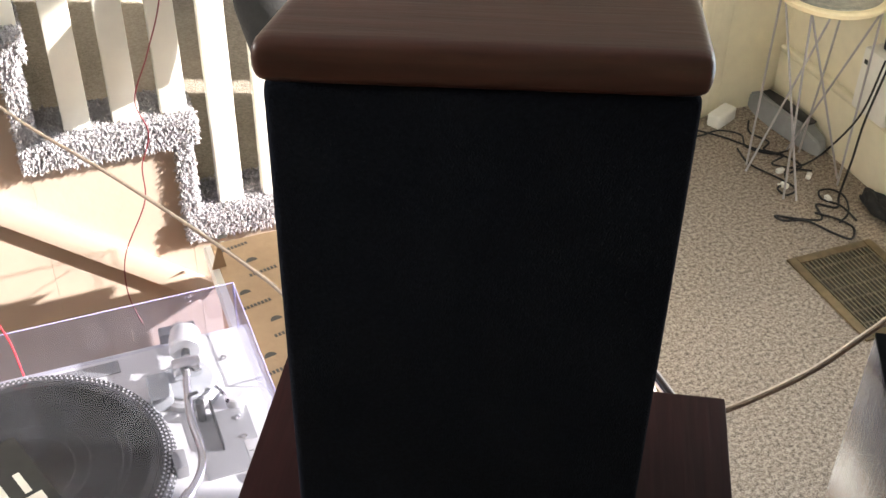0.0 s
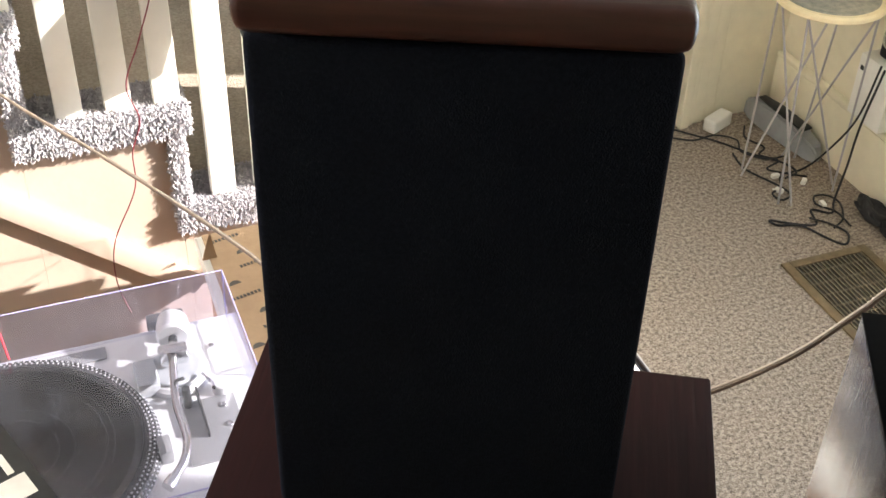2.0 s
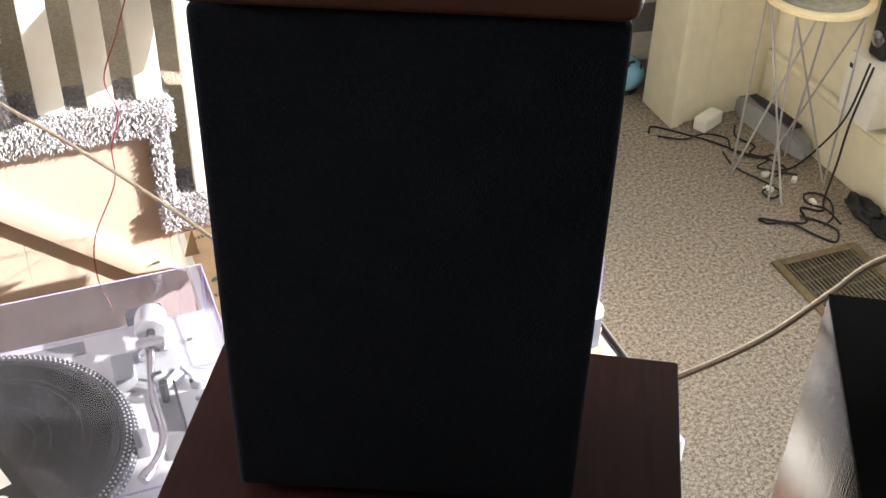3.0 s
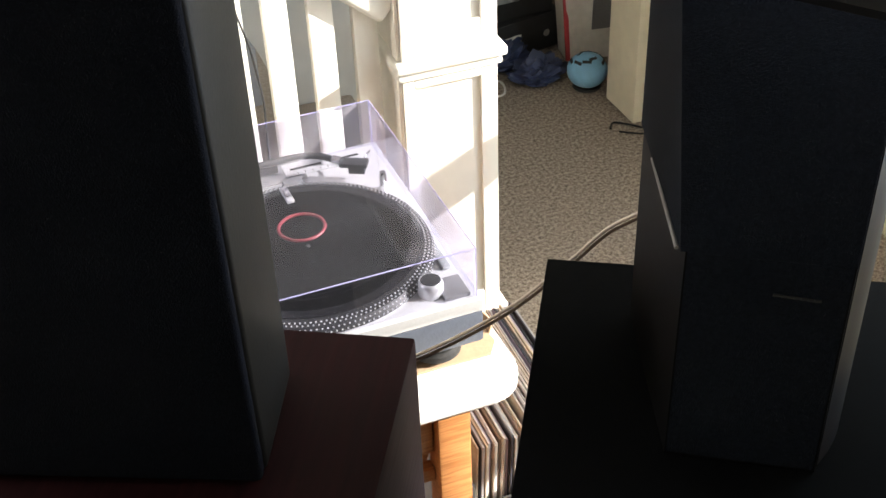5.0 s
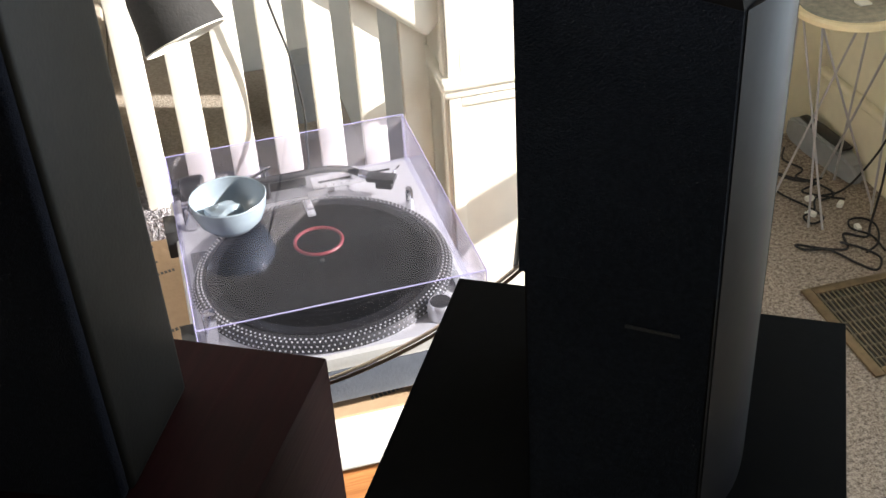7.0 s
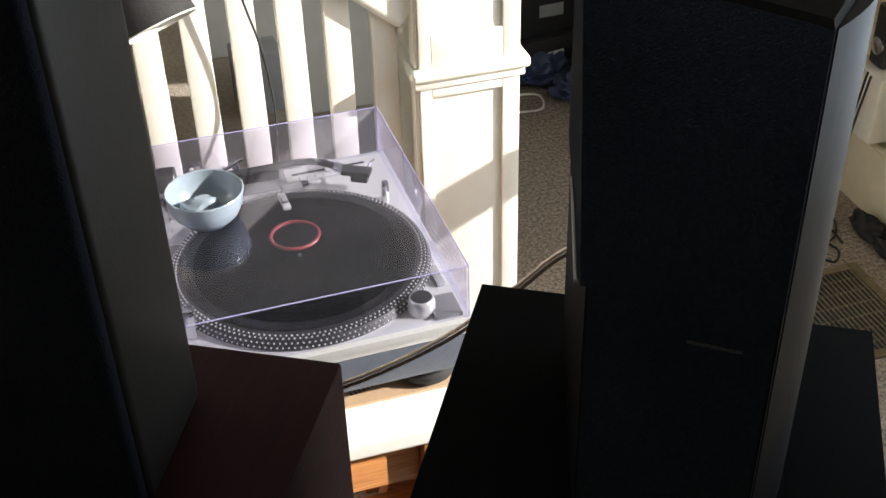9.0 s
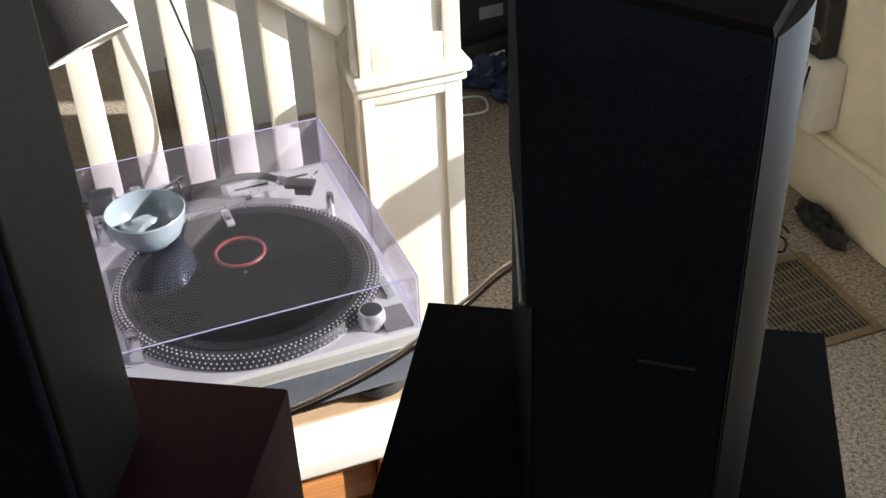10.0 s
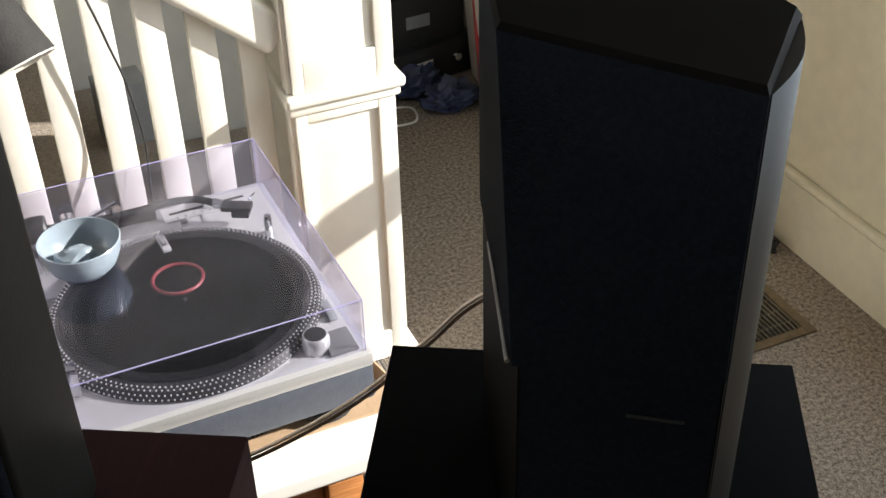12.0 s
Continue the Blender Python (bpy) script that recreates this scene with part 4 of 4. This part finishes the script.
def wall_clutter():
    t = thing("wall_socket_box", "white plastic box on the baseboard with a black socket", "box")
    part("case", box((1.728, 2.165, 0.2300), (1.806, 2.295, 0.405), 0.006), WHITEPL, t)
    part("hole", box((1.7265, 2.272, 0.362), (1.7278, 2.284, 0.374)), BLACK, t)
    p = thing("power_plug", "black plug adaptor with a round silver face on the wall", "plug")
    part("body", box((1.753, 2.205, 0.4055), (1.806, 2.265, 0.560), 0.012, 3), BLACK, p)
    part("face", lathe([(0.022, 0), (0.022, 0.004), (0.014, 0.006)], 24), CHROME, p, at=Matrix.Translation((1.7528, 2.235, 0.460)) @ Matrix.Rotation(radians(-90), 4, "Y"))
    a = thing("power_adaptor", "white plastic power adaptor lying by the casing", "adaptor", (1.585, 2.645, 0.0), 25)
    part("body", box((-0.045, -0.022, 0.002), (0.045, 0.022, 0.045), 0.008, 3), WHITEPL, a)
    part("prong", box((0.0455, -0.008, 0.02), (0.058, -0.005, 0.026)), CHROME, a)
    g = thing("grey_case", "long grey plastic case with a dark slotted top, against the wall", "case", (1.740, 2.560, 0.0), 6)
    bm = bmesh.new()
    rings = []
    for y, w, h in ((-0.175, 0.012, 0.025), (-0.16, 0.024, 0.050), (-0.08, 0.034, 0.070), (0.02, 0.036, 0.078), (0.10, 0.030, 0.070), (0.145, 0.012, 0.045)):
        rings.append([bm.verts.new(q) for q in ((-w, y, 0.001), (w, y, 0.001), (w * 0.8, y, h), (-w * 0.8, y, h))])
    for p0, p1 in zip(rings, rings[1:]):
        for i in range(4):
            bm.faces.new((p0[i], p0[(i + 1) % 4], p1[(i + 1) % 4], p1[i]))
    bm.faces.new(rings[0][::-1])
    bm.faces.new(rings[-1])
    bmesh.ops.bevel(bm, geom=list(bm.edges), offset=0.005, segments=2, affect="EDGES")
    part("shell", bm, GREYPL, g)
    part("top_slot", prism([(-0.018, -0.11), (0.018, -0.11), (0.020, 0.02), (0.012, 0.09), (-0.012, 0.09), (-0.020, 0.02)], 0.0745, 0.0805, 0.002), BLACK, g, at=Matrix.Rotation(radians(1.0), 4, "X"))
    for lab, pts, r in (("loop", [(1.70, 2.17, 0.42), (1.690, 2.19, 0.25), (1.692, 2.20, 0.12), (1.68, 2.20, 0.012), (1.645, 2.16, 0.006), (1.60, 2.19, 0.006), (1.575, 2.13, 0.006), (1.52, 2.15, 0.006), (1.468, 2.185, 0.006), (1.475, 2.16, 0.006), (1.53, 2.135, 0.008), (1.565, 2.07, 0.006), (1.595, 2.03, 0.006), (1.63, 2.07, 0.006), (1.61, 2.12, 0.006), (1.57, 2.155, 0.010)], 0.0031),
                        ("loop", [(1.705, 2.19, 0.42), (1.700, 2.22, 0.25), (1.70, 2.30, 0.10), (1.69, 2.36, 0.012), (1.62, 2.36, 0.006), (1.585, 2.31, 0.006), (1.545, 2.29, 0.006), (1.55, 2.255, 0.006), (1.59, 2.27, 0.006), (1.575, 2.32, 0.010), (1.54, 2.42, 0.006), (1.55, 2.50, 0.006)], 0.0029),
                        ("cord", [(1.40, 2.665, 0.005), (1.43, 2.69, 0.005), (1.50, 2.62, 0.005), (1.55, 2.56, 0.006), (1.60, 2.48, 0.006), (1.655, 2.42, 0.006), (1.67, 2.36, 0.006), (1.62, 2.34, 0.008)], 0.0029),
                        ("cord", [(1.415, 2.64, 0.005), (1.48, 2.60, 0.005), (1.55, 2.60, 0.008), (1.60, 2.56, 0.006), (1.58, 2.50, 0.006), (1.62, 2.44, 0.010), (1.68, 2.44, 0.006)], 0.0027),
                        ("cord", [(1.665, 2.62, 0.006), (1.63, 2.56, 0.008), (1.655, 2.50, 0.006), (1.62, 2.47, 0.006), (1.65, 2.42, 0.010), (1.60, 2.40, 0.006), (1.64, 2.36, 0.006), (1.685, 2.33, 0.006)], 0.0027),
                        ("loop", [(1.655, 2.09, 0.008), (1.66, 2.16, 0.006), (1.63, 2.205, 0.006), (1.645, 2.24, 0.006), (1.68, 2.235, 0.006), (1.69, 2.19, 0.010), (1.66, 2.13, 0.006), (1.61, 2.10, 0.006)], 0.0027)):
        cord("extension_lead", pts, r, RUBBER, "black power cord tangled on the carpet")
    for i, (x, y) in enumerate(((1.60, 2.36), (1.66, 2.31), (1.645, 2.20), (1.57, 2.295))):
        c = thing("cord_clip", "small white plastic cord clip on the carpet", "clip", (x, y, 0.0), 40 * i)
        part("body", box((-0.012, -0.007, 0.001), (0.012, 0.007, 0.014), 0.004), WHITEPL, c)
        part("tab", box((0.0125, -0.003, 0.002), (0.019, 0.003, 0.005)), WHITEPL, c)
    for x, y, s in ((1.735, 2.105, 1.0), (1.733, 2.02, 0.8)):
        b = thing("cloth_bundle", "dark grey rumpled cloth lying along the baseboard", "cloth", (x, y, 0.0))
        bm = bmesh.new()
        bmesh.ops.create_icosphere(bm, subdivisions=4, radius=1.0)
        for v in bm.verts:
            k = 1 + 0.35 * noise.noise(v.co * 2.1 + Vector((s * 7, 0, 0)))
            v.co = Vector((v.co.x * 0.032 * k, v.co.y * 0.060 * k, max(0.001, (v.co.z * 0.5 + 0.45) * 0.050 * k))) * s
        part("cloth", bm, RUBBER, b)


# ---- things in the next room ----
def next_room():
    h = thing("helmet", "light blue shell helmet with black markings on the carpet", "helmet", (1.452, 2.925, 0.0))
    bm = bmesh.new()
    bmesh.ops.create_uvsphere(bm, u_segments=32, v_segments=20, radius=0.062, matrix=Matrix.Translation((0, 0, 0.058)) @ Matrix.Diagonal((1.0, 1.0, 0.86, 1)))
    part("shell", bm, SKYBLUE, h)
    for i in range(9):
        a = 0.7 * i
        el = radians(38 + 9 * (i % 4))
        p = Vector((math.cos(a) * math.cos(el), math.sin(a) * math.cos(el), math.sin(el) * 0.86)) * 0.0615 + Vector((0, 0, 0.058))
        part("marking", box((-0.014, -0.005, -0.0012), (0.014, 0.005, 0.0012), 0.001), BLACK, h,
             at=Matrix.Translation(p) @ (p - Vector((0, 0, 0.058))).to_track_quat("Z", "Y").to_matrix().to_4x4())
    part("rim", lathe([(0.040, 0.0), (0.044, 0.004), (0.042, 0.010)], 32), BLACK, h)
    b = thing("shopping_bag", "pale printed shopping bag with red trim", "bag", (1.60, 3.12, 0.0), -8)
    part("body", loft([(-0.13, -0.05), (0.13, -0.05), (0.13, 0.05), (-0.13, 0.05)], [(-0.16, -0.07), (0.16, -0.07), (0.16, 0.07), (-0.16, 0.07)], 0.001, 0.42, 0.008), PAPER, b)
    part("trim", box((-0.135, -0.058, 0.02), (-0.120, -0.050, 0.40), 0.002), REDPL, b, at=Matrix.Rotation(radians(-4), 4, "Y"))
    part("print", box((-0.06, -0.0665, 0.12), (0.06, -0.064, 0.22)), METALGREY, b, at=Matrix.Rotation(radians(2.6), 4, "X"))
    for x, y, s, m, lab in ((1.33, 3.02, 1.0, BLUECLOTH, "dark blue plastic bag heaped on the carpet"), (1.25, 3.16, 1.2, BLUECLOTH, "dark blue jacket heaped on the carpet")):
        t = thing("bag_heap", lab, "bag", (x, y, 0.0))
        bm = bmesh.new()
        bmesh.ops.create_icosphere(bm, subdivisions=4, radius=1.0)
        for v in bm.verts:
            k = 1 + 0.5 * noise.noise(v.co * 2.4 + Vector((x * 9, 0, 0))) + 0.2 * noise.noise(v.co * 6)
            v.co = Vector((v.co.x * 0.085 * k, v.co.y * 0.060 * k, max(0.001, (v.co.z * 0.5 + 0.45) * 0.075 * k))) * s
        part("fabric", bm, m, t)
    u = thing("stereo_unit", "black stereo unit with a pale front label on the carpet", "stereo", (1.33, 3.30, 0.0), 12)
    part("case", box((-0.15, -0.12, 0.005), (0.15, 0.12, 0.13), 0.006), BLACK, u)
    part("label", box((-0.10, -0.1225, 0.05), (-0.01, -0.1205, 0.085), 0.001), PAPER, u)
    part("knob", lathe([(0.014, 0), (0.012, 0.014)], 20), CHROME, u, at=Matrix.Translation((0.08, -0.1205, 0.07)) @ Matrix.Rotation(radians(90), 4, "X"))
    v = thing("stereo_unit", "black stereo unit stacked on another", "stereo", (1.32, 3.31, 0.1305), 4)
    part("case", box((-0.14, -0.11, 0.0), (0.14, 0.11, 0.16), 0.006), BLACK, v)
    part("label", box((-0.06, -0.1125, 0.06), (0.02, -0.1105, 0.10), 0.001), GREYPL, v)
    cord("white_cable_loop", [(1.10, 3.02, 0.004), (1.15, 3.08, 0.004), (1.22, 3.06, 0.004), (1.20, 2.98, 0.004), (1.12, 2.98, 0.004)], 0.0035, WHITEPL, "white cord lying in a loop on the carpet")
    k = thing("dark_box", "dark grey box standing on a stair tread", "box", (0.335, 2.60, 0.3635), 4)
    part("body", box((-0.055, -0.045, 0.001), (0.055, 0.045, 0.16), 0.003), GREYPL, k)


def build():
    setting()
    stairs()
    table()
    cardboard()
    turntable("silver turntable with closed cover and a record, facing the window", (0.227, 1.446, 0.6385), 91, 7, True, 0.458, -0.038, 0.182, (0.178, 0.107))
    turntable("silver turntable with clear cover and an empty tonearm", (-0.336, 1.217, 0.6345), 0, 10, False, 0.490, -0.064, 0.176, (0.149, 0.090))
    speaker_one()
    speaker_two()
    lamp()
    record_crate()
    small_things()
    register()
    wire_stand()
    wall_clutter()
    next_room()


build()
